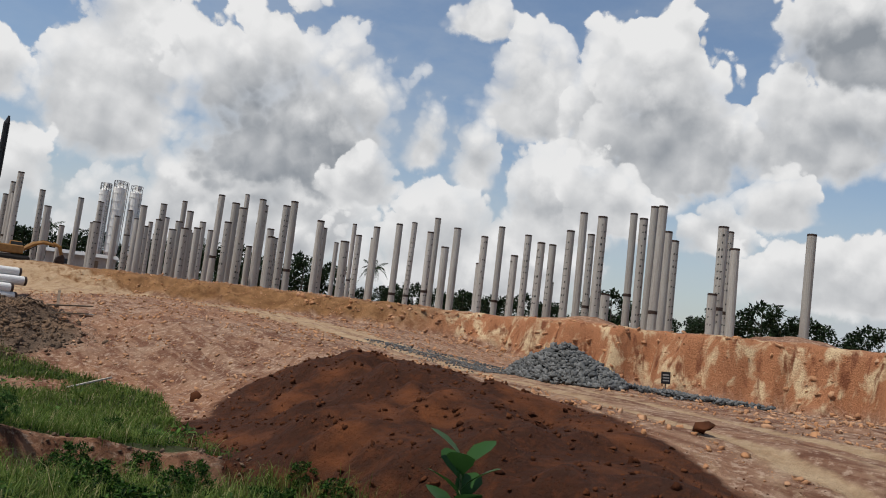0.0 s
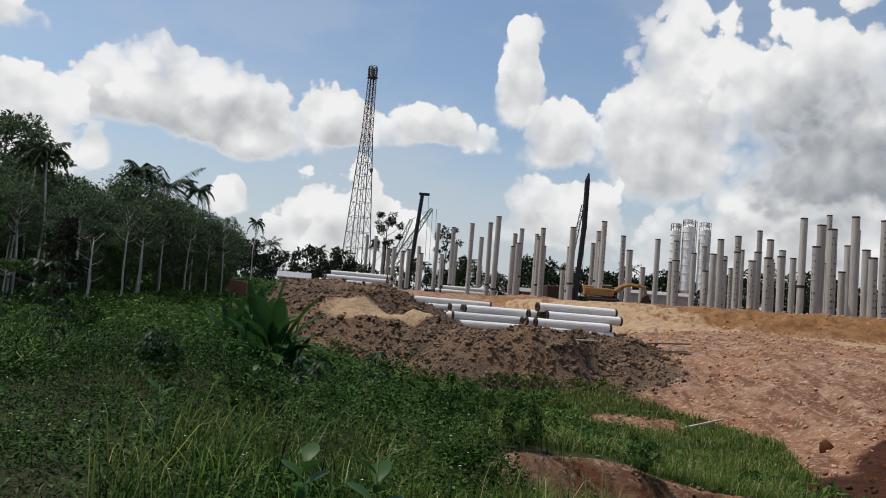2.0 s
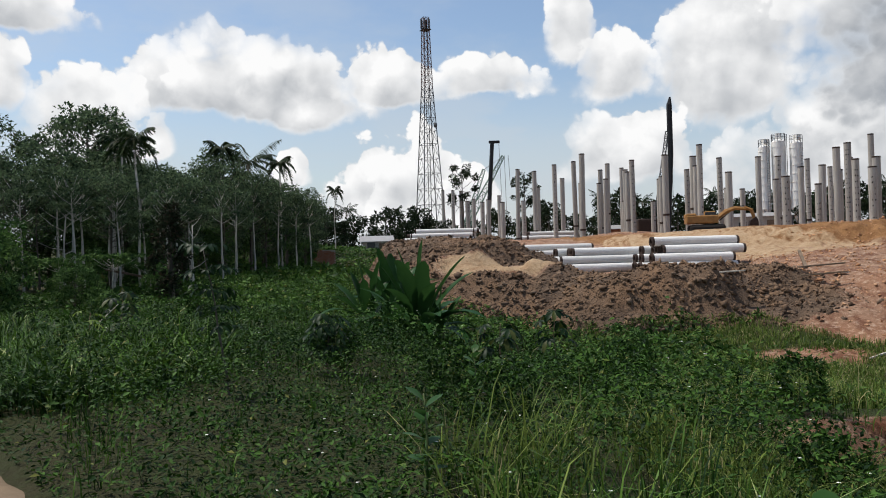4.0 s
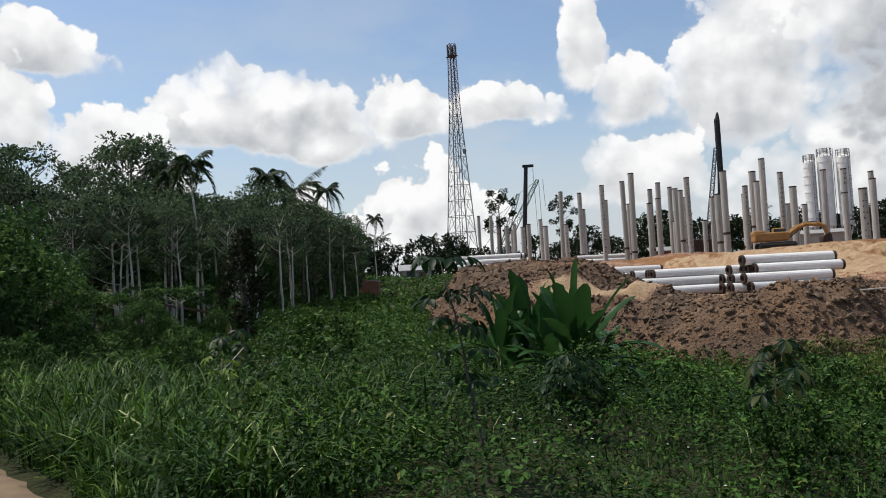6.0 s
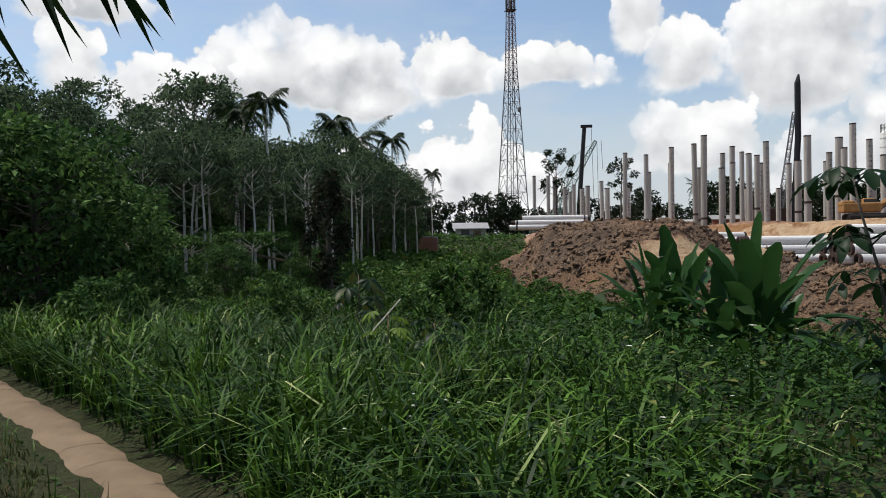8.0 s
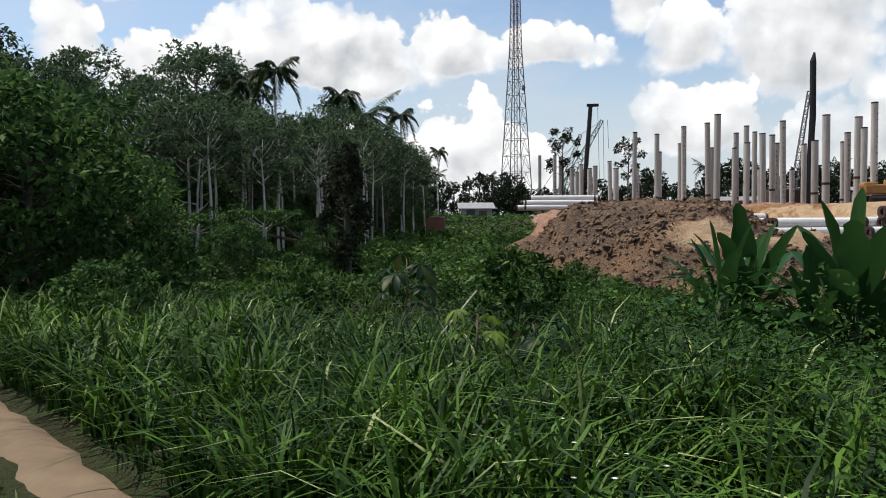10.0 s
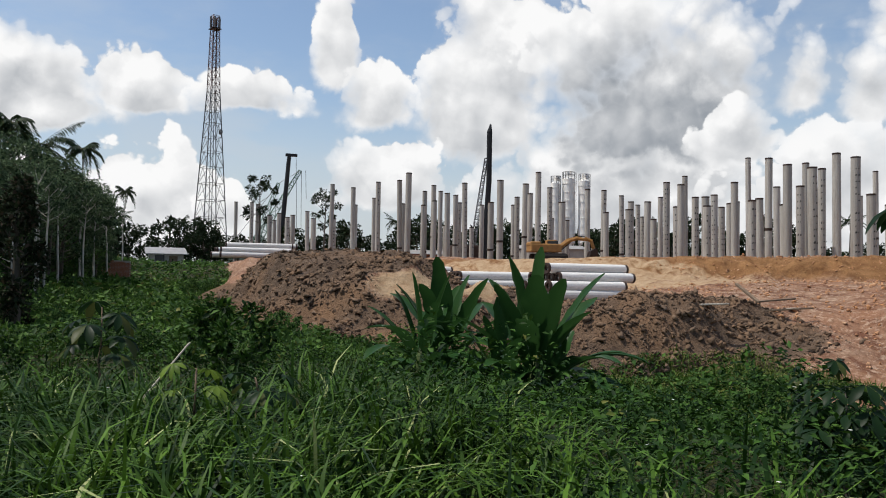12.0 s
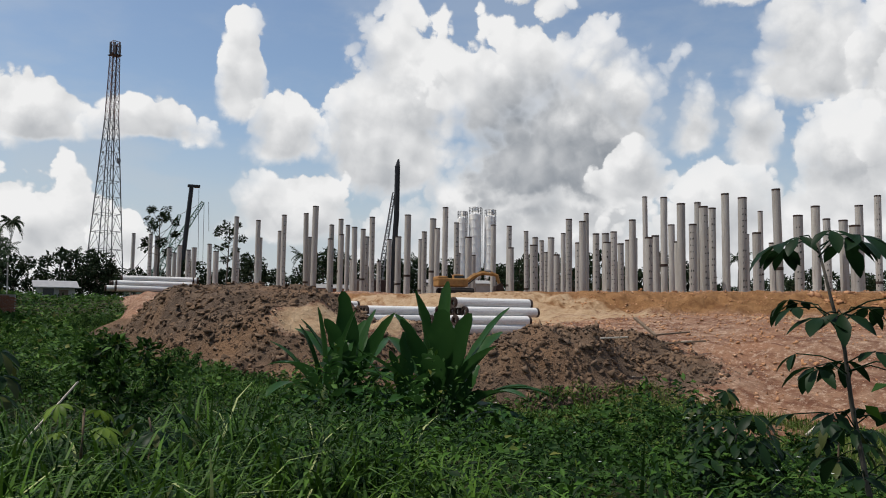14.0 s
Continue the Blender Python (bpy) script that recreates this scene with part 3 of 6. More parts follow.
def trail():
    """The narrow footpath, a strip laid just over the ground."""
    pts = []
    for (ax, ay), (bx, by) in zip(TRAIL, TRAIL[1:]):
        n = max(2, int(math.hypot(bx - ax, by - ay) / 0.25))
        pts += [(ax + (bx - ax) * k / n, ay + (by - ay) * k / n) for k in range(n)]
    p = np.array(pts)
    for _ in range(6):
        p[1:-1] = (p[:-2] + 2 * p[1:-1] + p[2:]) / 4
    t = np.gradient(p, axis=0)
    side = np.stack([t[:, 1], -t[:, 0]], 1) / np.linalg.norm(t, axis=1)[:, None]
    rng = np.random.default_rng(3)
    verts, cols = [], 7
    for k, (q, s) in enumerate(zip(p, side)):
        wl, wr = 0.17 + 0.09 * rng.random(), 0.17 + 0.09 * rng.random()
        for c in range(cols):
            o = -wl + (wl + wr) * c / (cols - 1)
            x, y = q[0] + s[0] * o, q[1] + s[1] * o
            edge = abs(c - 3) / 3
            verts.append((x, y, height(x, y) + 0.035 - 0.05 * edge ** 3 + 0.008 * rng.random()))
    faces = [(k * cols + c, k * cols + c + 1, (k + 1) * cols + c + 1, (k + 1) * cols + c) for k in range(len(p) - 1) for c in range(cols - 1)]
    tagged(link_mesh("footpath", verts, faces, TRODDEN, smooth=True), "narrow trodden clay footpath between the grass", "footpath", kind="structure")


trail()

# standing piles: place and height of the head above datum
PILES_A = [
    (47.7, 7.4, 9.3), (44.9, 10.3, 8.0), (44.2, 11.1, 5.4), (47.0, 12.0, 9.6), (49.8, 12.8, 9.8), (43.5, 14.2, 10.2), (46.3, 15.1, 9.2),
    (49.1, 16.1, 9.1), (45.6, 16.4, 9.9), (48.4, 17.3, 11.2), (44.9, 18.9, 9.9), (47.7, 19.9, 5.3), (50.5, 19.9, 11.2), (44.2, 20.7, 8.9),
    (47.0, 21.6, 10.6), (43.5, 22.4, 8.0), (49.8, 22.7, 9.6), (46.3, 23.5, 8.3), (49.1, 25.4, 6.0), (45.6, 26.1, 7.4), (48.4, 27.2, 9.3),
    (44.9, 28.4, 8.6), (47.7, 31.0, 7.0), (50.5, 31.5, 10.3), (44.2, 33.1, 8.8), (37.0, 34.0, 6.9), (47.0, 34.1, 8.1), (49.8, 35.6, 10.1),
]
PILES_B = [
    (43.5, 35.8, 9.3), (36.2, 36.0, 8.2), (49.1, 37.3, 10.8), (35.2, 37.8, 9.4), (34.0, 38.4, 6.7), (43.6, 38.5, 9.1), (39.5, 39.9, 8.3),
    (46.2, 41.6, 8.6), (44.6, 41.7, 8.6), (35.3, 42.1, 9.7), (33.1, 42.8, 7.6), (51.8, 42.9, 11.0), (34.4, 43.1, 8.9), (38.5, 43.7, 9.9),
    (30.5, 44.1, 6.7), (32.1, 45.2, 7.0), (43.3, 45.3, 7.1), (38.0, 46.0, 9.4), (39.6, 46.3, 7.5), (36.0, 47.0, 9.7), (35.1, 47.8, 10.2),
    (41.0, 49.1, 8.5), (39.1, 49.1, 6.7), (33.5, 49.3, 8.6), (38.4, 49.9, 7.3), (41.0, 50.5, 10.6), (34.5, 51.0, 7.3), (31.0, 52.0, 8.6),
]
PILES_C = [
    (32.6, 52.5, 7.8), (34.3, 53.3, 7.3), (36.6, 54.5, 7.4), (32.7, 54.9, 7.3), (36.0, 55.7, 8.3), (29.1, 55.8, 7.0), (39.3, 56.1, 8.1),
    (32.4, 57.5, 6.5), (46.2, 59.1, 10.0), (57.5, 60.8, 9.9), (41.5, 61.6, 9.3), (60.7, 61.9, 12.6), (33.5, 62.5, 8.4), (35.8, 63.5, 8.6),
    (32.4, 64.7, 7.6), (48.0, 64.8, 13.5), (25.7, 64.8, 10.8), (39.1, 65.3, 10.7), (41.6, 65.9, 11.5), (28.9, 66.4, 8.5), (31.9, 67.2, 9.9),
    (26.4, 67.9, 9.3), (34.1, 68.1, 10.0), (24.0, 69.1, 10.5), (29.4, 69.8, 10.2), (26.8, 69.8, 10.4), (42.7, 71.5, 10.1), (27.0, 72.0, 9.4),
]
PILES_D = [
    (32.4, 72.1, 7.4), (21.8, 72.3, 10.5), (31.7, 74.2, 7.7), (25.2, 74.2, 9.0), (40.0, 74.3, 10.4), (28.2, 75.5, 9.0), (20.0, 76.2, 9.1),
    (22.4, 76.6, 9.8), (43.5, 76.7, 9.8), (44.6, 77.5, 8.6), (23.2, 77.9, 9.2), (20.9, 79.2, 11.0), (18.2, 79.2, 12.1), (17.6, 79.8, 11.4),
    (26.9, 80.9, 9.4), (20.4, 81.0, 9.1), (20.7, 81.4, 10.6), (15.7, 81.5, 11.3), (18.9, 83.5, 9.4), (24.1, 83.8, 10.8), (23.9, 84.0, 7.3),
    (27.5, 85.3, 7.3), (14.2, 86.6, 11.2), (14.8, 88.2, 9.5), (24.7, 88.2, 11.5), (12.7, 91.4, 12.0), (11.1, 93.4, 8.2), (14.3, 97.8, 8.6),
]
PILES_E = [
    (19.4, 98.1, 11.4), (11.2, 98.3, 9.4), (7.8, 98.9, 9.1), (9.1, 101.1, 8.8), (10.1, 103.7, 9.3), (7.3, 104.0, 9.2), (8.2, 106.9, 8.8),
    (5.4, 108.2, 11.1), (6.8, 115.8, 11.6), (4.2, 120.1, 12.2),
]
PILE_ROWS = PILES_A + PILES_B + PILES_C + PILES_D + PILES_E

# ---- the building site ----


def ring(bm, r0, r1, z0, z1, n=16):
    """A hollow tube from z0 to z1."""
    loops = []
    for r, z in ((r1, z0), (r1, z1), (r0, z1), (r0, z0)):
        loops.append([bm.verts.new((r * math.cos(2 * math.pi * k / n), r * math.sin(2 * math.pi * k / n), z)) for k in range(n)])
    for a, b in zip(loops, loops[1:] + loops[:1]):
        for k in range(n):
            bm.faces.new((a[k], a[(k + 1) % n], b[(k + 1) % n], b[k]))


def rod(bm, a, b, r0, r1=None, n=6):
    """A closed tapered rod between two points."""
    a, b = Vector(a), Vector(b)
    r1 = r0 if r1 is None else r1
    q = (b - a).to_track_quat("Z", "Y").to_matrix()
    lo = [bm.verts.new(a + q @ Vector((r0 * math.cos(2 * math.pi * k / n), r0 * math.sin(2 * math.pi * k / n), 0))) for k in range(n)]
    hi = [bm.verts.new(b + q @ Vector((r1 * math.cos(2 * math.pi * k / n), r1 * math.sin(2 * math.pi * k / n), 0))) for k in range(n)]
    for k in range(n):
        bm.faces.new((lo[k], lo[(k + 1) % n], hi[(k + 1) % n], hi[k]))
    bm.faces.new(lo[::-1])
    bm.faces.new(hi)


def box(bm, cx, cy, cz, sx, sy, sz, bevel=0.0):
    made = bmesh.ops.create_cube(bm, size=1.0, matrix=Matrix.Translation((cx, cy, cz)) @ Matrix.Diagonal((sx, sy, sz, 1)))
    if bevel:
        edges = {e for v in made["verts"] for e in v.link_edges}
        bmesh.ops.bevel(bm, geom=list(edges), offset=bevel, segments=2, profile=0.5, affect="EDGES")


def standing_pile(x, y, top, rng):
    z = height(x, y) - 0.4
    h = top - z
    r = 0.25 if rng.random() < 0.75 else 0.30
    lean = (rng.gauss(0, 0.35), rng.gauss(0, 0.35))
    marked = rng.random() < 0.45
    label = "tall grey concrete pile with black depth marks, standing in clay" if marked else "tall grey round concrete pile standing in the clay bench"
    if h < 4.5:
        label = "short cut-off grey concrete pile standing in the clay"
    pile = empty("concrete_pile", pose(x, y, z, lean[0], lean[1], rng.uniform(0, 360)), label, "pile", "driven piles")
    bm = bmesh.new()
    ring(bm, r * 0.6, r, 0, h - 0.11)
    part("shaft", bm, PILE, pile, smooth=False)
    bm = bmesh.new()
    ring(bm, r * 0.6, r + 0.006, h - 0.11, h)
    part("end_plate", bm, RING, pile, "rusty dark steel end band")
    if rng.random() < 0.4 and h > 6:
        at = rng.uniform(0.8, 0.35 * h)
        bm = bmesh.new()
        ring(bm, r - 0.02, r + 0.012, at, at + 0.2)
        part("joint_band", bm, RING, pile, "dark welded joint band")
    if marked:
        bm = bmesh.new()
        turn = -pile.rotation_euler.z + math.atan2(-y, -x) + rng.gauss(0, 0.35)
        zz = 0.9
        while zz < h - 0.5:
            for col in (-0.25, 0.35):
                if rng.random() < 0.75:
                    a0, a1 = turn + col, turn + col + rng.uniform(0.15, 0.4)
                    q = [(r + 0.004) * math.cos(a0), (r + 0.004) * math.sin(a0), (r + 0.004) * math.cos(a1), (r + 0.004) * math.sin(a1)]
                    o = 0.09 * rng.random() + 0.05
                    bm.faces.new([bm.verts.new(v) for v in ((q[0], q[1], zz), (q[2], q[3], zz + 0.03), (q[2], q[3], zz + o + 0.03), (q[0], q[1], zz + o))])
            zz += 0.42
        tagged(part("depth_marking", bm, MARK, pile, "black painted depth marks"), kind="stuff")


rng = random.Random(11)
for px, py, pz in PILE_ROWS:
    standing_pile(px, py, pz, rng)


def lying_pipe(x, y, z, yaw, length, r, label, group, pitch=0.0):
    """A hollow concrete pile lying down, its left end at x, y."""
    thing = empty("concrete_pipe", pose(x, y, z, 0, 90 - pitch, yaw), label, "pipe", group)
    bm = bmesh.new()
    ring(bm, r * 0.62, r, 0.14, length - 0.14, 18)
    part("shaft", bm, PIPE, thing, smooth=False)
    for a in (0.0, length - 0.14):
        bm = bmesh.new()
        ring(bm, r * 0.60, r + 0.006, a, a + 0.14, 18)
        part("end_plate", bm, RING, thing, "dark rusty end plate")
    return thing


def pile_tip(thing, r):
    """A pointed concrete shoe on the end of a lying pile."""
    bm = bmesh.new()
    rod(bm, (0, 0, -0.02), (0, 0, -0.75), r, 0.05, 16)
    part("shoe", bm, PIPE, thing, "pointed concrete shoe")


def pipe_stack(x, y, yaw, layers, length, r, label, group, shift=0.0, seed=1, tips=False):
    """Rows of pipes laid on one another; layers: how many in each, from the ground up. Rows run behind one another."""
    rs = random.Random(seed)
    c, s = math.cos(radians(yaw)), math.sin(radians(yaw))
    for k, count in enumerate(layers):
        for i in range(count):
            across = (i + 0.5 * k) * 2 * r * 1.03
            push = rs.uniform(-shift, shift) + 0.25 * k
            px, py = x - s * across + c * push, y + c * across + s * push
            base = height(x + c * length / 2, y + s * length / 2)
            pipe = lying_pipe(px, py, base + r + 0.03 + k * r * 1.76, yaw + rs.uniform(-1.6, 1.6), length * rs.uniform(0.94, 1.04), r, label, group)
            if tips and k < 2 and i % 4 < 3:
                pile_tip(pipe, r)


pipe_stack(13.7, 39.0, 6, [6, 5, 4, 2], 5.0, 0.26, "pale grey hollow concrete pile lying in a stack", "near pile stack", 0.45, 2)
pipe_stack(9.4, 41.2, 8, [5, 5, 4], 6.0, 0.26, "pale grey hollow concrete pile lying in a stack", "middle pile stack", 0.5, 3, True)
pipe_stack(7.2, 51.5, 8, [7, 3], 6.0, 0.25, "pale concrete pile with dark open end lying on clay", "pile row on the flat", 0.3, 4)
pipe_stack(-0.2, 76.5, 2, [4, 4, 3], 6.5, 0.25, "pale concrete pile in a long stack by the field edge", "far pile stack", 0.6, 5)
pipe_stack(12.5, 84.0, 4, [4, 3], 6.0, 0.25, "pale concrete pile in a low stack between standing piles", "back pile stack", 0.6, 6)

# ---- plants ----


def leaf_cloud(pos, axis, normal, length, width, fold=0.15):
    """Folded diamond leaves: arrays of vertices and triangles."""
    n = len(pos)
    axis = axis / np.linalg.norm(axis, axis=1)[:, None]
    side = np.cross(axis, normal)
    side /= np.maximum(np.linalg.norm(side, axis=1), 1e-6)[:, None]
    up = np.cross(side, axis)
    L, W = np.broadcast_to(length, n)[:, None], np.broadcast_to(width, n)[:, None]
    mid = pos + axis * L * 0.45 + up * W * fold
    v = np.stack([pos, mid - side * W * 0.5, pos + axis * L - up * L * 0.12, mid + side * W * 0.5], 1).reshape(-1, 3)
    i = np.arange(n)[:, None] * 4
    f = np.stack([i + [0, 2, 1], i + [0, 3, 2]], 1).reshape(-1, 3)
    return v, f


def blade_cloud(pos, az, h, w, bend):
    """Grass blades of three tapering pieces that bow over."""
    n = len(pos)
    d = np.stack([np.cos(az), np.sin(az), np.zeros(n)], 1)
    s = np.stack([-np.sin(az), np.cos(az), np.zeros(n)], 1)
    rows = []
    for t, wide in ((0.0, 0.8), (0.4, 1.0), (0.75, 0.7)):
        c = pos + d * (bend * h * t ** 2.2)[:, None] + np.array([0, 0, 1.0]) * (h * (t - 0.35 * bend * t ** 3))[:, None]
        rows += [c - s * (w * wide / 2)[:, None], c + s * (w * wide / 2)[:, None]]
    rows.append(pos + d * (bend * h)[:, None] + np.array([0, 0, 1.0]) * (h * (1 - 0.45 * bend))[:, None])
    v = np.stack(rows, 1).reshape(-1, 3)
    i = np.arange(n)[:, None] * 7
    f = np.stack([i + q for q in ([0, 1, 3], [0, 3, 2], [2, 3, 5], [2, 5, 4], [4, 5, 6])], 1).reshape(-1, 3)
    return v, f


def tri_mesh(name, chunks, mats, parent=None, smooth=False):
    """Joins arrays of triangles into one mesh quickly; each chunk is vertices, faces, material number."""
    vs, fs, ms, o = [], [], [], 0
    for v, f, k in chunks:
        vs.append(v), fs.append(f + o), ms.append(np.full(len(f), k))
        o += len(v)
    v, f, k = np.concatenate(vs), np.concatenate(fs), np.concatenate(ms)
    me = bpy.data.meshes.new(name)
    me.vertices.add(len(v))
    me.vertices.foreach_set("co", v.astype(np.float32).ravel())
    me.loops.add(len(f) * 3)
    me.loops.foreach_set("vertex_index", f.astype(np.int32).ravel())
    me.polygons.add(len(f))
    me.polygons.foreach_set("loop_start", np.arange(0, len(f) * 3, 3, dtype=np.int32))
    for m in mats if isinstance(mats, (list, tuple)) else [mats]:
        me.materials.append(m)
    me.polygons.foreach_set("material_index", k.astype(np.int32))
    if smooth:
        me.polygons.foreach_set("use_smooth", np.ones(len(f), bool))
    me.update(calc_edges=True)
    ob = new(name, me)
    if parent is not None:
        ob.parent = parent
    return ob


def scatter(r, n, x0, x1, y0, y1):
    return r.uniform(x0, x1, n), r.uniform(y0, y1, n)


STAND = [(8.0, -9.5), (3.7, -6.5), (3.0, -3.4), (0.0, 0.0), (-1.6, 2.0), (-3.6, 4.7)]   # where one walks beside the weeds


def canopy(x, y):
    """Height of the weeds over the ground."""
    c = 0.10 + 1.05 * wavy(x, y, 1.1) ** 1.8 * wavy(x + 40, y, 3.2) * 1.8 + 0.26 * wavy(x, y + 20, 0.5) ** 1.5
    c *= 0.55 + 0.45 * sstep(0.5, 1.8, off_line(x, y, STAND))
    c *= sstep(0.30, 0.75, off_line(x, y, TRAIL)) * sstep(0.25, 0.8, off_line(x, y, STAND))
    c *= 1 - 0.65 * sstep(4.0, 6.5, x) * sstep(15, 11, y) * sstep(-0.5, 2.5, y)
    c *= 1 - 0.5 * sstep(10, 15, y)
    return c


def lawn_mask(x, y):
    """True on the short grass on the near side of the footpath and in the swale."""
    return ((x + 0.88 * y < 1.55) & (y > 3)) | ((x > 11) & (y > 11) & (y < 24))


def undergrowth():
    r = np.random.default_rng(21)
    chunks = []
    for n, box4, near, far, size in ((340000, (-9.5, 12, -8, 14), 0.0, 8.0, 0.044), (300000, (-11, 17, -6, 24), 6.5, 17.0, 0.064),
                                     (120000, (-13, 17, 10, 46), 15.0, 38.0, 0.14), (18000, (-22, 4, 40, 110), 36.0, 120.0, 0.36)):
        x, y = scatter(r, n, *box4)
        dist = off_line(x, y, STAND)
        d = inside(x, y, SITE)
        ok = (dist >= near) & (dist < far) & (d < 0.25) & (off_line(x, y, TRAIL) > 0.34) & (r.random(n) < np.where(lawn_mask(x, y) & (x < 3), 0.0, np.where(lawn_mask(x, y), 0.12, 1.0)))
        bare = sstep(0.95, 0.5, off_line(x, y, CUT)) + sstep(3.9, 2.4, off_line(x, y, [(18.4, 11.0), (16.6, 6.3), (13.2, -0.6), (11.0, -6.5)]))
        bare = bare + 0.5 * sstep(5.0, 7.0, x) * sstep(0.5, 2.5, y) * sstep(12, 10, y)
        verge = off_line(x, y, TRAIL[7:])
        bare = bare + 0.75 * (verge < 2.6) * (y > 5.5)
        ok &= r.random(n) > bare * 0.96
        x, y = x[ok], y[ok]
        m = len(x)
        z = land(x, y)[0]
        c = canopy(x, y) * np.where(lawn_mask(x, y), 0.3, 1.0)
        z = z + c * r.random(m) ** 0.55 + 0.01
        az = r.uniform(0, 2 * np.pi, m)
        tilt = r.normal(0.1, 0.5, m)
        axis = np.stack([np.cos(az) * np.cos(tilt), np.sin(az) * np.cos(tilt), np.sin(tilt)], 1)
        normal = np.stack([r.normal(0, 0.5, m), r.normal(0, 0.5, m), np.ones(m)], 1)
        L = size * r.uniform(0.6, 1.7, m)
        # the two outer bands, from 15 m off, take the brighter leaf colour
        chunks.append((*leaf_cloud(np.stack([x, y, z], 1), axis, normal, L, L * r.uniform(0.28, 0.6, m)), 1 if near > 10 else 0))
    ob = tri_mesh("undergrowth", chunks, [WEED, FAR_WEED])
    tagged(ob, "dense green broad-leaved weeds covering the wild ground", "weeds", kind="stuff")


undergrowth()


def grass():
    r = np.random.default_rng(22)
    chunks = []

    def tufts(cx, cy, count, spread, h, w, bend):
        n = len(cx) * count
        x = np.repeat(cx, count) + r.normal(0, spread, n)
        y = np.repeat(cy, count) + r.normal(0, spread, n)
        ok = (off_line(x, y, TRAIL) > 0.36) & (off_line(x, y, STAND) > 0.75) & (inside(x, y, SITE) < 0.3)
        x, y = x[ok], y[ok]
        n = len(x)
        hh = h * np.repeat(r.uniform(0.55, 1.3, len(cx)), count)[ok] * r.uniform(0.5, 1.15, n)
        b = np.clip(r.normal(bend, 0.25, n), 0.05, 1.2)
        pos = np.stack([x, y, land(x, y)[0] - 0.01], 1)
        chunks.append((*blade_cloud(pos, r.uniform(0, 2 * np.pi, n), hh, w * r.uniform(0.6, 1.4, n), b), 0))

    # tall stand between the footpath and the weeds
    k = 620
    t = r.random(k) ** 1.3
    ox = r.uniform(0.35, 2.9, k)
    cx, cy = -9.6 + 7.2 * t + ox * 0.62, 12.6 - 6.9 * t + ox * 0.75
    tufts(cx, cy, 26, 0.12, 0.70, 0.021, 0.75)
    t, ox = r.random(90), r.uniform(0.42, 0.9, 90)
    tufts(-4.3 + 1.3 * t + ox * 0.8, 7.0 - 2.2 * t + ox * 0.5, 22, 0.1, 0.42, 0.016, 0.7)
    cx, cy = scatter(r, 230, -4.4, -1.3, 8.3, 11.4)
    tufts(cx, cy, 26, 0.13, 0.74, 0.021, 0.7)
    # tall grass where the walk begins
    cx, cy = scatter(r, 260, 2.4, 6.2, -3.6, 2.4)
    tufts(cx, cy, 26, 0.14, 0.72, 0.012, 0.4)
    # scattered tufts
    cx, cy = scatter(r, 900, -8, 12, -4, 20)
    tufts(cx, cy, 14, 0.12, 0.42, 0.010, 0.5)
    ob = tri_mesh("grass", chunks, [GRASS])
    tagged(ob, "tall green arching grass blades with dry tips", "grass", kind="stuff")
    chunks.clear()
    cx, cy = scatter(r, 9000, -12, 2, 0, 14)
    ok = lawn_mask(cx, cy) & (off_line(cx, cy, TRAIL) > 0.3)
    tufts(cx[ok], cy[ok], 10, 0.05, 0.085, 0.008, 0.5)
    ob = tri_mesh("short_turf", chunks, [TURF])
    tagged(ob, "short trodden grass along the footpath", "grass", kind="stuff")

    chunks.clear()
    cx, cy = scatter(r, 9000, -9, 1, 19, 74)
    tufts(cx, cy, 9, 0.3, 0.30, 0.030, 0.5)
    ob = tri_mesh("field_grass", chunks, [FIELD_GRASS])
    tagged(ob, "bright green grass over the narrow tail of the field", "grass", kind="stuff")

    chunks.clear()
    cx, cy = scatter(r, 2800, 4.0, 12.5, -2.5, 12.5)
    ok = off_line(cx, cy, CUT) > 0.9
    tufts(cx[ok], cy[ok], 13, 0.14, 0.5, 0.010, 0.6)
    cx, cy = scatter(r, 160, 2.0, 7, -1.5, 5)
    tufts(cx, cy, 16, 0.10, 0.75, 0.010, 0.6)
    cx, cy = scatter(r, 4200, 7, 17.5, 11.5, 25)
    ok = np.hypot((cx - 13.0) / 1.7, cy - 19.9) > 1.0
    tufts(cx[ok], cy[ok], 11, 0.2, 0.26, 0.018, 0.5)
    ob = tri_mesh("dry_grass", chunks, [DRY_GRASS])
    tagged(ob, "yellowish dry grass tufts between the weeds", "grass", kind="stuff")


grass()


def tube(bm, pts, radii, n=7):
    """A bent tapered tube through points."""
    loops = []
    for k, (p, r) in enumerate(zip(pts, radii)):
        a, b = Vector(pts[max(k - 1, 0)]), Vector(pts[min(k + 1, len(pts) - 1)])
        q = (b - a).to_track_quat("Z", "Y").to_matrix()
        loops.append([bm.verts.new(Vector(p) + q @ Vector((r * math.cos(2 * math.pi * j / n), r * math.sin(2 * math.pi * j / n), 0))) for j in range(n)])
    for a, b in zip(loops, loops[1:]):
        for j in range(n):
            bm.faces.new((a[j], a[(j + 1) % n], b[(j + 1) % n], b[j]))
    bm.faces.new(loops[-1])


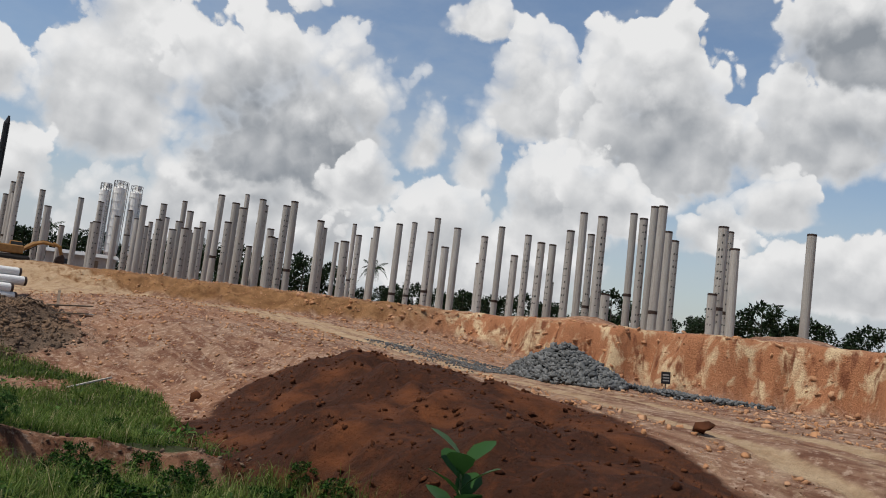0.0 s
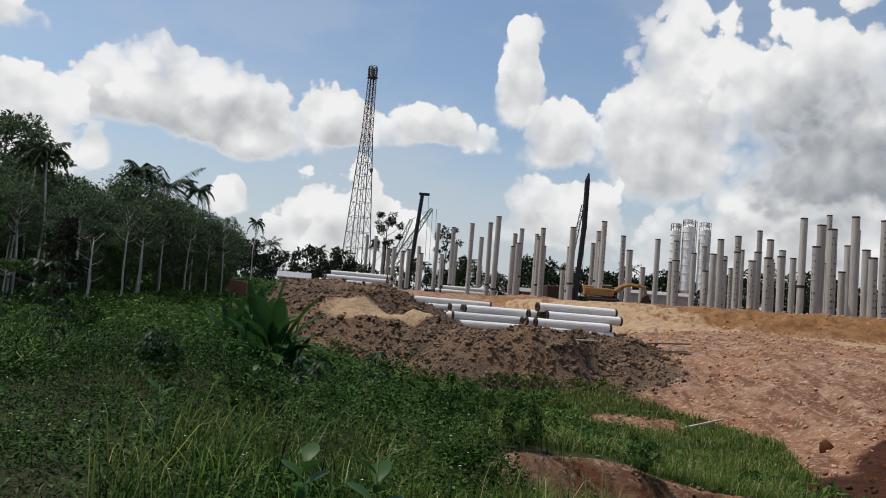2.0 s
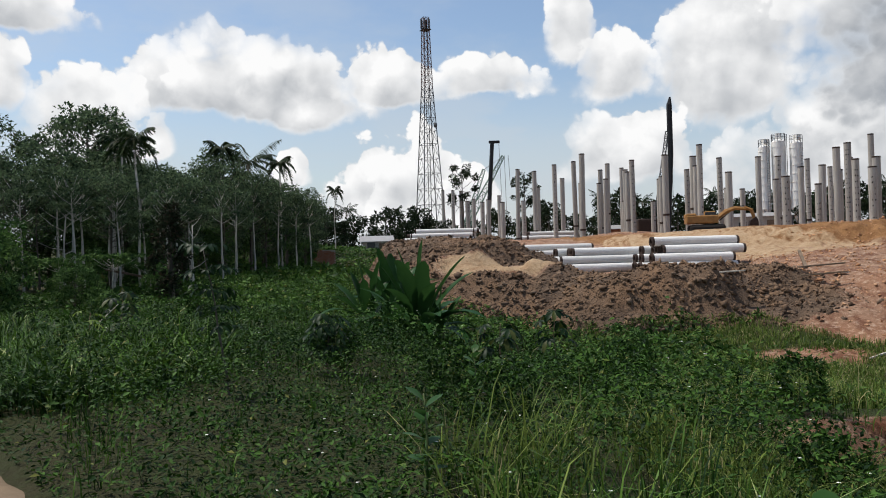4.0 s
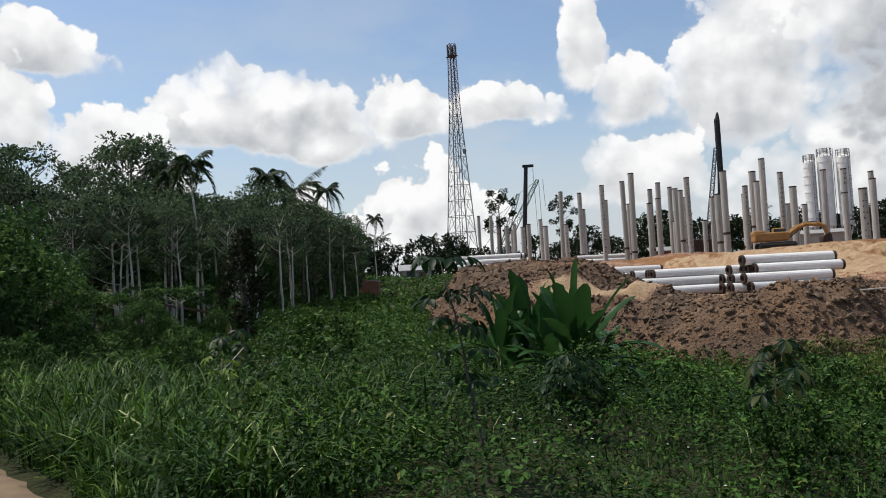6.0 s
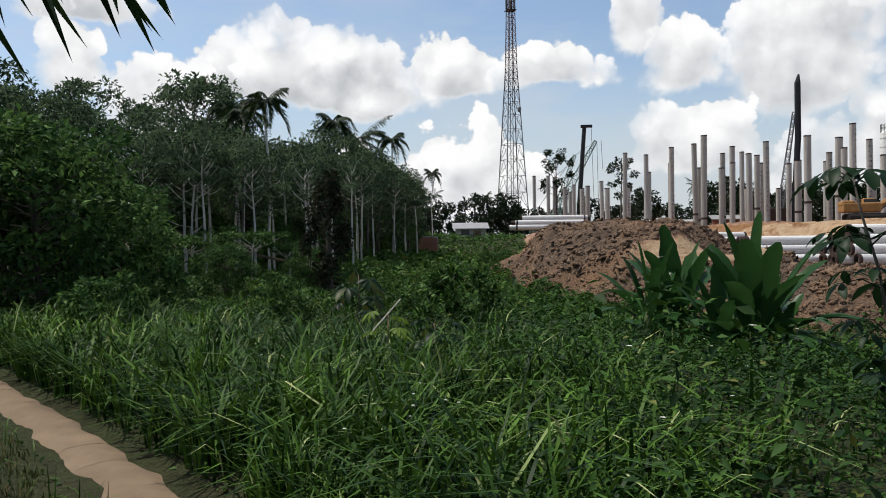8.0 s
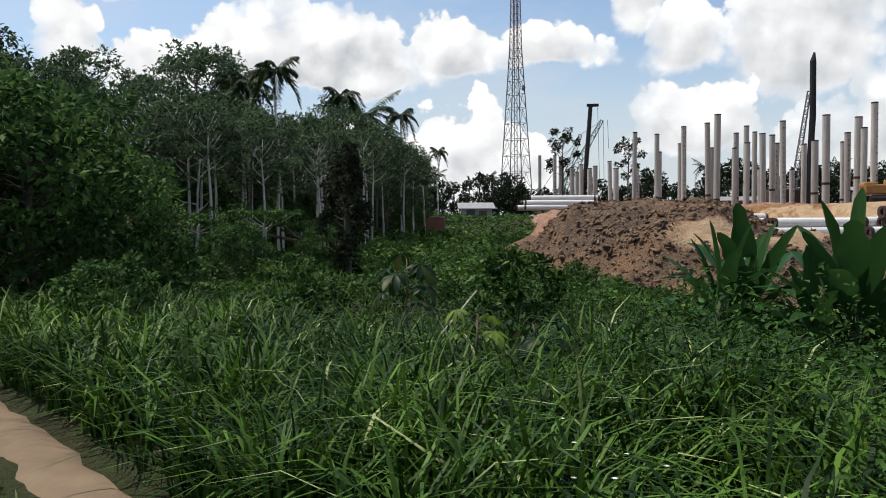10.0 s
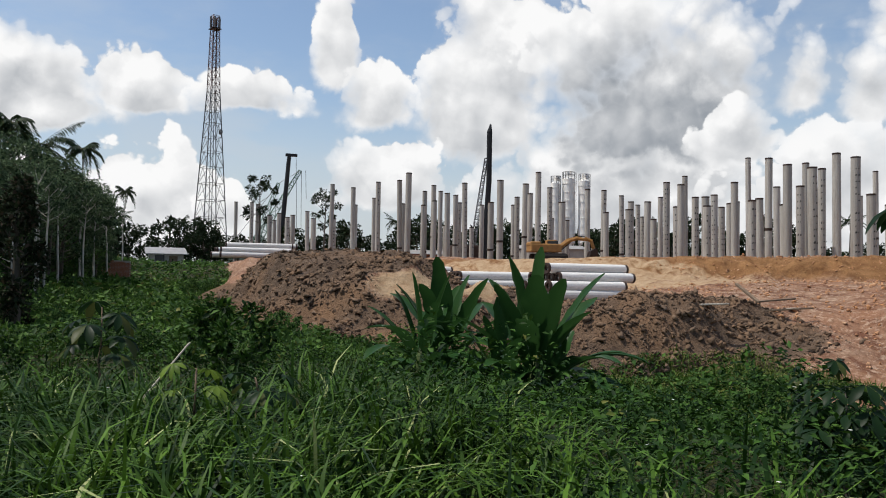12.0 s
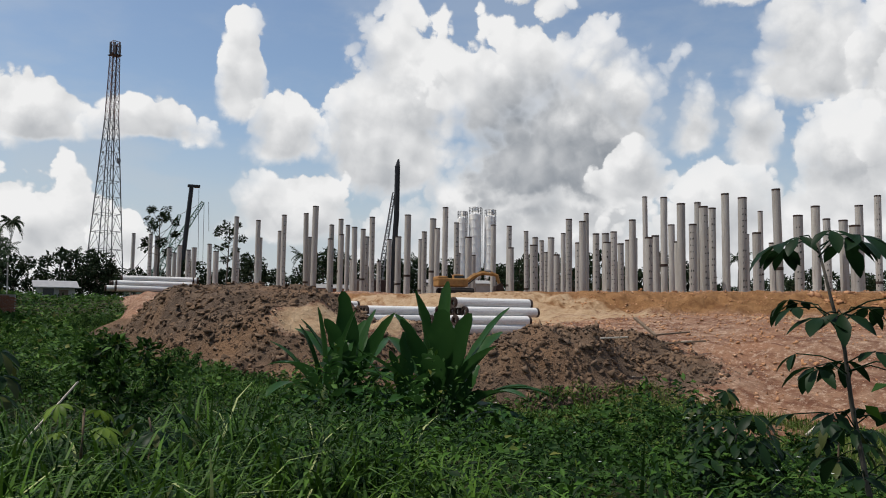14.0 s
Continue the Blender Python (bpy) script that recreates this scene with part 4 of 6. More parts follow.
def tree(name, label, seed, h, bare, spread, clumps, leaves, size, bark, leafmat, trunk_r=0.13, category="tree", group="trees", flat=0.75):
    """A tapered, bent trunk with limbs, and a crown of clumps of single leaves round the limb ends."""
    rs, r = random.Random(seed), np.random.default_rng(seed)
    thing = empty(name, Matrix(), label, category, group)
    bm = bmesh.new()
    bend = [(0, 0, -0.3)]
    for k in range(1, 7):
        t = k / 6
        bend.append((bend[-1][0] + rs.gauss(0, 0.05 * h / 8), bend[-1][1] + rs.gauss(0, 0.05 * h / 8), t * h * 0.86))
    tube(bm, bend, [trunk_r * (1.25 - 0.95 * k / 6) for k in range(7)])
    ends = []
    for k in range(clumps):
        t = bare + (1 - bare) * (k + rs.random()) / clumps
        f = min(t * 0.86, 0.85) * 6 / 0.86
        i = min(int(f), 5)
        a = Vector(bend[i]).lerp(Vector(bend[i + 1]), f - i)
        az = k * 2.4 + rs.gauss(0, 0.4)
        reach = spread * math.sin(math.pi * (0.22 + 0.66 * (t - bare) / (1 - bare))) * rs.uniform(0.55, 1.1)
        b = a + Vector((math.cos(az) * reach, math.sin(az) * reach, reach * rs.uniform(0.15, 0.55) + 0.1 * h * t))
        if k % 2 == 0 or reach > spread * 0.5:
            m = a.lerp(b, 0.5) + Vector((0, 0, -0.08 * reach))
            tube(bm, [a, m, b], [trunk_r * 0.36 * (1.1 - t * 0.6), trunk_r * 0.2, trunk_r * 0.07], 5)
        ends.append(b)
    part("trunk", bm, bark, thing, smooth=True)
    pos, rad = [], []
    for b in ends:
        c = spread * rs.uniform(0.16, 0.33)
        n = int(leaves / clumps * rs.uniform(0.6, 1.4))
        v = r.normal(0, 1, (n, 3)) + np.array([0, 0, 0.35])
        v /= np.linalg.norm(v, axis=1)[:, None]
        v *= (r.random(n) ** 0.3)[:, None] * c * r.uniform(0.75, 1.25, (n, 1))
        v[:, 2] *= flat
        pos.append(np.array(b)[None] + v)
        rad.append(v)
    p, v = np.concatenate(pos), np.concatenate(rad)
    n = len(p)
    axis = v / np.maximum(np.linalg.norm(v, axis=1), 1e-3)[:, None] + r.normal(0, 0.7, (n, 3)) + np.array([0, 0, -0.25])
    normal = r.normal(0, 0.6, (n, 3)) + np.array([0, 0, 1.0])
    L = size * r.uniform(0.6, 1.5, n)
    tri_mesh("crown", [(*leaf_cloud(p, axis, normal, L, L * 0.5), 0)], [leafmat], thing)
    return thing


def frond(r, length, droop, rise, leaflets, leaf_len, leaf_w, hang=0.5):
    """One palm frond along +x: vertices and triangles of its rib and leaflets."""
    t = np.linspace(0.0, 1.0, 9)
    rib = np.stack([length * t * (1 - 0.12 * t), 0 * t, length * (rise * t - droop * t ** 2)], 1)
    v, f = [], []
    for k in range(8):
        w0, w1 = 0.022 * (1.1 - t[k]), 0.022 * (1.1 - t[k + 1])
        o = len(v)
        v += [rib[k] + [0, -w0, 0], rib[k] + [0, w0, 0], rib[k + 1] + [0, w1, 0], rib[k + 1] + [0, -w1, 0], rib[k] - [0, 0, w0 * 1.5], rib[k + 1] - [0, 0, w1 * 1.5]]
        f += [(o, o + 1, o + 2), (o, o + 2, o + 3), (o, o + 3, o + 5), (o, o + 5, o + 4), (o + 1, o + 4, o + 5), (o + 1, o + 5, o + 2)]
    u = np.repeat(np.linspace(0.16, 1.0, leaflets), 2)
    sgn = np.tile([1.0, -1.0], leaflets)
    n = len(u)
    base = np.stack([np.interp(u, t, rib[:, k]) for k in range(3)], 1)
    ll = leaf_len * np.sin(np.pi * (0.18 + 0.72 * u)) * r.uniform(0.8, 1.15, n)
    axis = np.stack([0.45 + 0.5 * u, sgn * (1.0 - 0.35 * u), -hang * r.uniform(0.5, 1.4, n)], 1)
    lv, lf = leaf_cloud(base, axis, np.stack([0 * u, sgn * 0.35, np.ones(n)], 1), ll, leaf_w, 0.25)
    return np.concatenate([np.array(v), lv]), np.concatenate([np.array(f), lf + len(v)])


def spun(v, az, up=0.0):
    c, s = math.cos(az), math.sin(az)
    return np.stack([v[:, 0] * c - v[:, 1] * s, v[:, 0] * s + v[:, 1] * c, v[:, 2] + up], 1)


def palm(name, label, seed, h, fronds, length, trunk_r, leaf_len, leaf_w, droop, rise, hang, bark=None):
    r, rs = np.random.default_rng(seed), random.Random(seed)
    thing = empty(name, Matrix(), label, "palm", "palms")
    bm = bmesh.new()
    pts = [(0.10 * math.sin(k * 0.9 + seed) * k / 9, 0.10 * math.cos(k * 0.7 + seed) * k / 9, -0.3 + (h + 0.3) * k / 9) for k in range(10)]
    tube(bm, pts, [trunk_r * (1.25 - 0.45 * k / 9) for k in range(10)], 8)
    part("trunk", bm, bark or PALE_BARK, thing, smooth=True)
    if name == "areca_palm":
        bm = bmesh.new()
        tube(bm, [pts[-1], (pts[-1][0], pts[-1][1], h + 0.6)], [trunk_r * 1.15, trunk_r * 0.7], 8)
        part("crownshaft", bm, STALK, thing, "smooth green crownshaft", smooth=True)
    for k in range(fronds):
        age = (k + 0.5) / fronds
        v, f = frond(r, length * rs.uniform(0.85, 1.1), droop * (0.55 + 1.1 * age), rise * (1.5 - 1.3 * age), 20, leaf_len, leaf_w, hang)
        v = spun(v, k * 2.4 + rs.gauss(0, 0.2), h + (0.55 if name == "areca_palm" else 0.0)) + np.array([pts[-1][0], pts[-1][1], 0])
        tri_mesh("frond", [(v, f, 0)], [PALM_LEAF], thing)
    return thing


def put(ob, x, y, turn=0.0, size=1.0, sink=0.0, label=""):
    """Sets the first of a kind in its place."""
    ob.matrix_world = pose(x, y, height(x, y) - sink, 0, 0, turn) @ Matrix.Scale(size, 4)
    if label:
        tagged(ob, label)
    return ob


def again(ob, x, y, turn, size, sink=0.0, label=""):
    keep = ob.scale.copy()
    c = copy_thing(ob, pose(x, y, height(x, y) - sink, 0, 0, turn))
    c.scale = (size, size, size)
    return tagged(c, label)


# kinds of trees
slim_tree = tree("slim_tree", "slender tree with a pale bare trunk and a thin open crown", 31, 7.0, 0.66, 1.25, 13, 1300, 0.17, PALE_BARK, TREE_LEAF, 0.078, group="grove trees")
dense_tree = tree("broadleaf_tree", "dense dark green broadleaf tree in the grove", 32, 8.0, 0.16, 2.5, 40, 6500, 0.21, BARK, TREE_LEAF, 0.15, group="grove trees")
open_tree = tree("broadleaf_tree", "tall dark broadleaf tree with a broken rounded crown", 33, 9.0, 0.40, 2.3, 34, 4200, 0.20, BARK, TREE_LEAF, 0.13, group="grove trees", flat=0.65)
airy_tree = tree("feathery_tree", "feathery grey-green tree with thin spreading limbs", 34, 7.0, 0.45, 2.6, 30, 3800, 0.13, BARK, TREE_LEAF, 0.07, group="grove trees", flat=0.25)
edge_bush = tree("large_bush", "large rounded bush with dense dark green leaves", 35, 3.6, 0.06, 2.1, 60, 9500, 0.15, BARK, BUSH_LEAF, 0.08, "bush", "edge bushes")
vine_tree = tree("vine_clad_tree", "dead tree hung with dark vines at the grove edge", 38, 4.2, 0.04, 0.75, 30, 3600, 0.15, BARK, VINE_LEAF, 0.12, group="grove trees", flat=1.6)
dead_tree = tree("dead_tree", "bare pale dead tree with crooked limbs", 39, 3.6, 0.35, 1.3, 9, 40, 0.10, PALE_BARK, VINE_LEAF, 0.06, group="grove trees")
umbrella_bush = tree("flat_bush", "low bush with a flat spreading dark crown", 40, 1.5, 0.75, 1.0, 16, 1500, 0.11, PALE_BARK, BUSH_LEAF, 0.04, "bush", "grove bushes", 0.25)
put(dense_tree, -15.2, 37.0, 10, 0.80), put(open_tree, -15.5, 42.0, 0, 0.80), put(slim_tree, -11.6, 31.0, 0, 0.70), put(airy_tree, -11.5, 30.5, 30, 0.70)
put(edge_bush, -10.7, 16.6, 0, 0.92), put(vine_tree, -7.1, 24.9, 0, 0.85), put(dead_tree, -8.4, 31.5, 0, 0.95), put(umbrella_bush, -10.1, 27.2, 0, 1.0)
KINDS = {"slim": slim_tree, "dense": dense_tree, "open": open_tree, "airy": airy_tree, "bush": edge_bush, "dead": dead_tree, "flat": umbrella_bush}
r_grove = random.Random(8)
GROVE_FRONT = [("slim", -9.5, 33.0, 0.8), ("slim", -13.2, 29.5, 0.85), ("slim", -10.2, 37.0, 0.9), ("slim", -12.4, 32.5, 0.9), ("slim", -8.9, 41.0, 0.85), ("slim", -10.6, 29.2, 0.72),
               ("slim", -14.4, 29.0, 0.8), ("slim", -9.2, 47.0, 0.95), ("slim", -8.8, 60.0, 1.0), ("slim", -9.0, 30.2, 0.70), ("slim", -11.2, 33.6, 0.85), ("slim", -12.2, 28.8, 0.78),
               ("slim", -8.7, 37.5, 0.85), ("slim", -9.6, 44.0, 0.95), ("slim", -12.9, 34.5, 0.95), ("slim", -11.5, 36.5, 0.9), ("slim", -13.8, 32.0, 0.9), ("slim", -10.1, 34.8, 0.88),
               ("slim", -8.5, 51.0, 0.9), ("slim", -12.6, 30.4, 0.82)]
GROVE_MIDDLE = [("airy", -13.8, 29.0, 0.72), ("airy", -9.9, 35.5, 0.70), ("airy", -15.5, 29.5, 0.80), ("airy", -10.0, 42.5, 0.80), ("airy", -12.6, 33.0, 0.76), ("airy", -10.8, 39.0, 0.85), ("dense", -12.5, 41.0, 0.74),
                ("dense", -10.8, 46.0, 0.74), ("dense", -9.8, 53.0, 0.76), ("dense", -9.6, 60.0, 0.76), ("dense", -9.4, 68.0, 0.72), ("dense", -13.4, 37.5, 0.70), ("dense", -16.4, 33.0, 0.76),
                ("open", -11.4, 47.0, 0.78), ("open", -13.0, 51.0, 0.86), ("open", -10.6, 56.0, 0.80), ("open", -11.5, 63.0, 0.84), ("open", -10.2, 73.0, 0.74), ("open", -9.9, 49.0, 0.70), ("slim", -8.4, 65.0, 1.1)]
GROVE_BACK = [("open", -19.6, 47.5, 1.24), ("open", -18.2, 45.5, 1.12), ("open", -18.4, 30.5, 0.76), ("open", -21.4, 30.0, 0.84), ("open", -23.5, 34.0, 0.9), ("open", -17.0, 36.5, 0.84), ("open", -22.0, 40.0, 1.0), ("open", -26.0, 36.0, 1.05),
              ("open", -20.5, 25.0, 0.70), ("open", -23.0, 22.0, 0.72), ("open", -27.0, 27.0, 0.9), ("dense", -18.6, 33.0, 0.80), ("dense", -17.0, 42.0, 0.92), ("dense", -15.6, 48.0, 0.92), ("dense", -15.0, 55.0, 0.95),
              ("dense", -13.5, 62.0, 0.9), ("dense", -12.5, 69.0, 0.8), ("dense", -22.5, 28.0, 0.9), ("dense", -25.0, 41.0, 0.95), ("dense", -18.5, 54.0, 1.0), ("dense", -29.0, 33.0, 1.0), ("dense", -12.0, 77.0, 0.8),
              ("dense", -10.5, 83.0, 0.7), ("dense", -20.5, 20.0, 0.62), ("dense", -17.2, 26.5, 0.60), ("dense", -24.0, 24.0, 0.8)]
GROVE_UNDER = [("bush", -13.2, 15.2, 0.95), ("bush", -12.9, 18.6, 1.05), ("bush", -15.4, 17.0, 1.15), ("bush", -17.6, 14.6, 1.1), ("bush", -15.6, 12.4, 0.85), ("bush", -15.5, 20.5, 1.1), ("bush", -12.0, 21.5, 0.72),
               ("bush", -13.6, 38.0, 0.9), ("bush", -11.4, 42.5, 0.8), ("bush", -15.0, 34.0, 0.9), ("bush", -12.0, 49.0, 0.9), ("bush", -10.6, 56.5, 0.8), ("bush", -15.8, 26.5, 0.85), ("bush", -10.4, 64.0, 0.8),
               ("bush", -9.8, 70.0, 0.7), ("bush", -17.5, 22.0, 1.1), ("bush", -11.9, 35.5, 0.5), ("bush", -13.2, 31.2, 0.42), ("flat", -9.4, 29.2, 0.8), ("flat", -12.0, 27.0, 0.9), ("dead", -12.8, 29.0, 1.1), ("bush", -9.3, 22.3, 0.34), ("bush", -8.3, 27.4, 0.36)]
for rows in (GROVE_FRONT, GROVE_MIDDLE, GROVE_BACK, GROVE_UNDER):
    for kind, gx, gy, size in rows:
        again(KINDS[kind], gx, gy, r_grove.uniform(0, 360), size * r_grove.uniform(0.92, 1.06) * (0.86 if kind in ("slim", "airy") else 1.0))

areca = palm("areca_palm", "areca palm with a thin pale trunk and arching fronds", 41, 7.0, 11, 1.15, 0.06, 0.52, 0.085, 1.15, 0.85, 0.75)
coconut = palm("coconut_palm", "coconut palm with long feathery drooping fronds", 42, 8.0, 15, 2.8, 0.14, 0.75, 0.075, 0.75, 0.75, 0.6, BARK)
put(areca, -11.1, 32.6, 0, 0.90), put(coconut, -12.0, 58.0, 0, 1.0)
for ax, ay, turn, size in ((-9.2, 56.0, 50, 1.06), (-13.4, 36.5, 200, 0.9), (-12.2, 50.5, 80, 1.08), (-8.6, 84.0, 160, 0.95), (-15.2, 40.5, 20, 1.02)):
    again(areca, ax, ay, turn, size)
for ax, ay, turn, size in ((-30, 130, 0, 1.0), (-12, 128, 70, 0.85), (34, 140, 140, 1.0), (41, 138, 10, 0.9), (52, 132, 60, 0.95), (75, 120, 90, 1.0), (98, 100, 30, 1.0), (-3.5, 118, 45, 0.75)):
    again(coconut, ax, ay, turn, size)

far_tree = tree("distant_tree", "dark distant tree in the line beyond the site", 36, 8.0, 0.12, 3.6, 18, 1500, 0.55, BARK, FAR_LEAF, 0.18, group="distant trees")
tall_far = tree("distant_tree", "tall distant tree with a tufted broken crown", 37, 13.0, 0.45, 2.2, 14, 1300, 0.42, BARK, FAR_LEAF, 0.16, group="distant trees")
put(far_tree, 0.0, 128.0, 0, 0.9), put(tall_far, 7.2, 115.0, 0, 0.98)
again(tall_far, 16.6, 118.0, 130, 0.88)
r_far = random.Random(17)
for k in range(120):
    a = radians(-24 + 104 * (k + r_far.random()) / 120)
    dist = r_far.uniform(112, 160) if a < radians(50) else r_far.uniform(95, 130)
    fx, fy = dist * math.sin(a), dist * math.cos(a)
    if abs(math.degrees(a) - 5) < 2 and k % 2:
        continue
    again(far_tree, fx, fy, r_far.uniform(0, 360), r_far.uniform(0.7, 1.1) * (0.72 if a > radians(42) else 1.0 if a > radians(14) else 0.85), 0.8)


def banana(seed, tall, leaves):
    """A clump of broad upright paddle leaves on a short fleshy stem; each leaf is bowed, folded at its rib and torn at the edge."""
    rs = random.Random(seed)
    thing = empty("banana_plant", Matrix(), "young banana plant with broad upright green leaves", "banana plant", "banana plants")
    bm = bmesh.new()
    tube(bm, [(0, 0, -0.2), (0.02, 0, tall * 0.18), (0.02, 0.02, tall * 0.36)], [0.12, 0.09, 0.05], 9)
    part("stem", bm, STALK, thing, smooth=True)
    for k in range(leaves):
        age = k / max(leaves - 1, 1)
        az, lean = k * 2.4 + rs.gauss(0, 0.35), 0.05 + 1.1 * age ** 0.85 + rs.uniform(-0.06, 0.12)
        length, wide = tall * rs.uniform(0.78, 0.98) * (1 - 0.25 * age), tall * rs.uniform(0.070, 0.092)
        c, s = math.cos(az), math.sin(az)
        out, up, rows, n = 0.0, tall * (0.05 + 0.12 * rs.random()), [], 17
        ang = lean
        bm = bmesh.new()
        for j in range(n):
            t = j / (n - 1)
            w = 0.016 if t < 0.28 else wide * max(0.02, math.sin(math.pi * min(1.0, 0.04 + 0.96 * (t - 0.28) / 0.72))) ** 0.45
            tear = rs.uniform(0.72, 1.05)
            cup = 0.22 * w
            row = []
            for q, lift in ((-1.0, cup), (-0.5, cup * 0.35), (0.0, 0.0), (0.5, cup * 0.35), (1.0, cup)):
                side, ww = q * w * (tear if abs(q) == 1 else 1.0), lift
                row.append(bm.verts.new((c * (out - ww * math.cos(ang)) - s * side, s * (out - ww * math.cos(ang)) + c * side, up + ww * math.sin(ang))))
            rows.append(row)
            out += math.sin(ang) * length / n
            up += math.cos(ang) * length / n
            ang += (0.12 + 1.5 * age) / n * (0.2 + 2.2 * t)
        for a, b in zip(rows, rows[1:]):
            for q in range(4):
                bm.faces.new((a[q], a[q + 1], b[q + 1], b[q]))
        part("leaf", bm, BANANA_LEAF, thing, smooth=True)
    return thing


for bx, by, seed, tall, leaves, turn in ((1.66, 15.4, 51, 2.5, 28, 20), (1.0, 17.7, 52, 2.35, 21, 100), (0.35, 17.0, 53, 1.9, 18, 210), (2.15, 15.8, 55, 1.6, 14, 310), (1.15, 15.5, 56, 1.6, 13, 70)):
    put(banana(seed, tall, leaves), bx, by, turn)


def palmate(bm, at, az, pitch, size, lobes, droop, rs, broad=0.24):
    """A fan of leaflets spread from one point, each widest beyond its middle and folded at its rib."""
    m = Matrix.Translation(at) @ Matrix.Rotation(az, 4, "Z") @ Matrix.Rotation(pitch, 4, "Y")
    for k in range(lobes):
        a = (k - (lobes - 1) / 2) * ((4.2 if lobes > 5 else 3.0) / lobes)
        L = size * (1.0 - 0.12 * abs(k - (lobes - 1) / 2)) * rs.uniform(0.85, 1.12)
        d, s = Vector((math.cos(a), math.sin(a), 0)), Vector((-math.sin(a), math.cos(a), 0))
        sag = droop * rs.uniform(0.6, 1.5)
        rows = []
        for t, w in ((0.05, 0.06), (0.3, 0.55), (0.6, 1.0), (0.82, 0.75), (0.94, 0.35), (1.0, 0.03)):
            w *= broad
            c = d * (L * t) + Vector((0, 0, -sag * L * t * t))
            up = Vector((0, 0, 0.25 * w * L))
            rows.append([bm.verts.new(m @ (c - s * (w * L * 0.8) + up)), bm.verts.new(m @ c), bm.verts.new(m @ (c + s * (w * L * 0.8) + up))])
        for p, q in zip(rows, rows[1:]):
            bm.faces.new((p[0], p[1], q[1], q[0]))
            bm.faces.new((p[1], p[2], q[2], q[1]))


def sapling(seed, h, tiers, size, label, lean=(0.0, 0.0)):
    """A thin young tree: leaves stand in tiers, each on a long stalk with three broad drooping leaflets."""
    rs = random.Random(seed)
    thing = empty("sapling", Matrix(), label, "sapling", "saplings")
    bm = bmesh.new()
    pts = [(lean[0] * (k / 8) ** 1.2 + rs.gauss(0, 0.008), lean[1] * (k / 8) ** 1.2 + rs.gauss(0, 0.008), h * k / 8 - 0.05) for k in range(9)]
    tube(bm, pts, [0.017 - 0.0015 * k for k in range(9)], 6)
    part("stem", bm, BARK, thing, smooth=True)
    for t, count, reach in tiers:
        f = min(t * 8, 7.99)
        a = Vector(pts[int(f)]).lerp(Vector(pts[int(f) + 1]), f - int(f))
        turn = rs.uniform(0, 6.28)
        for k in range(count):
            az = turn + 6.28 * k / count + rs.gauss(0, 0.2)
            out = reach * rs.uniform(0.7, 1.15)
            b = a + Vector((math.cos(az) * out, math.sin(az) * out, out * rs.uniform(-0.05, 0.40)))
            bm = bmesh.new()
            tube(bm, [a + Vector((0, 0, rs.uniform(-0.05, 0.05))), a.lerp(b, 0.5) + Vector((0, 0, 0.025)), b], [0.004, 0.003, 0.0025], 4)
            palmate(bm, b, az, rs.uniform(0.1, 0.5), size * rs.uniform(0.75, 1.15), 3, 0.45, rs, 0.27)
            part("leaf", bm, CASSAVA_LEAF, thing, smooth=True)
    return thing


def cassava(seed, h, leaves, size, label, lean=(0.0, 0.0), material=None, bare=0.45):
    rs = random.Random(seed)
    thing = empty("cassava_plant", Matrix(), label, "cassava plant", "cassava plants")
    bm = bmesh.new()
    pts = [(lean[0] * (k / 6) ** 1.3 + rs.gauss(0, 0.01), lean[1] * (k / 6) ** 1.3 + rs.gauss(0, 0.01), h * k / 6 - 0.05) for k in range(7)]
    tube(bm, pts, [0.016 - 0.0016 * k for k in range(7)], 6)
    part("stem", bm, TIMBER, thing, smooth=True)
    for k in range(leaves):
        t = bare + (1 - bare) * (k + 0.7) / leaves
        f = min(t * 6, 5.99)
        a = Vector(pts[int(f)]).lerp(Vector(pts[int(f) + 1]), f - int(f))
        az = k * 2.4 + rs.gauss(0, 0.3)
        reach = size * rs.uniform(0.9, 1.35)
        b = a + Vector((math.cos(az) * reach, math.sin(az) * reach, reach * rs.uniform(0.0, 0.35)))
        bm = bmesh.new()
        tube(bm, [a, a.lerp(b, 0.5) + Vector((0, 0, 0.03)), b], [0.005, 0.004, 0.003], 4)
        palmate(bm, b, az, rs.uniform(0.15, 0.6), size * rs.uniform(0.8, 1.15), 7, 0.45, rs)
        part("leaf", bm, material or CASSAVA_LEAF, thing, smooth=True)
    return thing


put(sapling(61, 1.80, ((0.99, 9, 0.20), (0.82, 9, 0.22), (0.70, 7, 0.24), (0.58, 6, 0.22), (0.46, 5, 0.18)), 0.145, "tall thin sapling with tiers of dark drooping leaflets", (-0.30, 0.1)), -0.40, 6.75, 0)
put(sapling(62, 0.82, ((0.99, 9, 0.20), (0.85, 10, 0.24), (0.72, 9, 0.26), (0.58, 8, 0.24), (0.45, 7, 0.2)), 0.15, "bushy sapling with dark drooping leaves", (0.05, 0.0)), 0.50, 8.46, 40)
put(cassava(63, 0.75, 12, 0.17, "low cassava plant with broad palmate leaves"), -3.0, 10.2, 90)
put(cassava(64, 0.86, 5, 0.14, "low young plant with pale yellow-green leaves", material=YOUNG_LEAF, bare=0.72), -3.43, 10.0, 10)
put(cassava(65, 1.0, 12, 0.22, "cassava plant with broad palmate leaves among weeds"), 3.0, 9.6, 140)
put(cassava(66, 1.3, 12, 0.24, "cassava plant with broad palmate leaves among weeds"), 4.3, 12.5, 200)
put(cassava(67, 1.1, 10, 0.25, "cassava plant with broad palmate leaves among weeds"), -4.3, 13.5, 300)


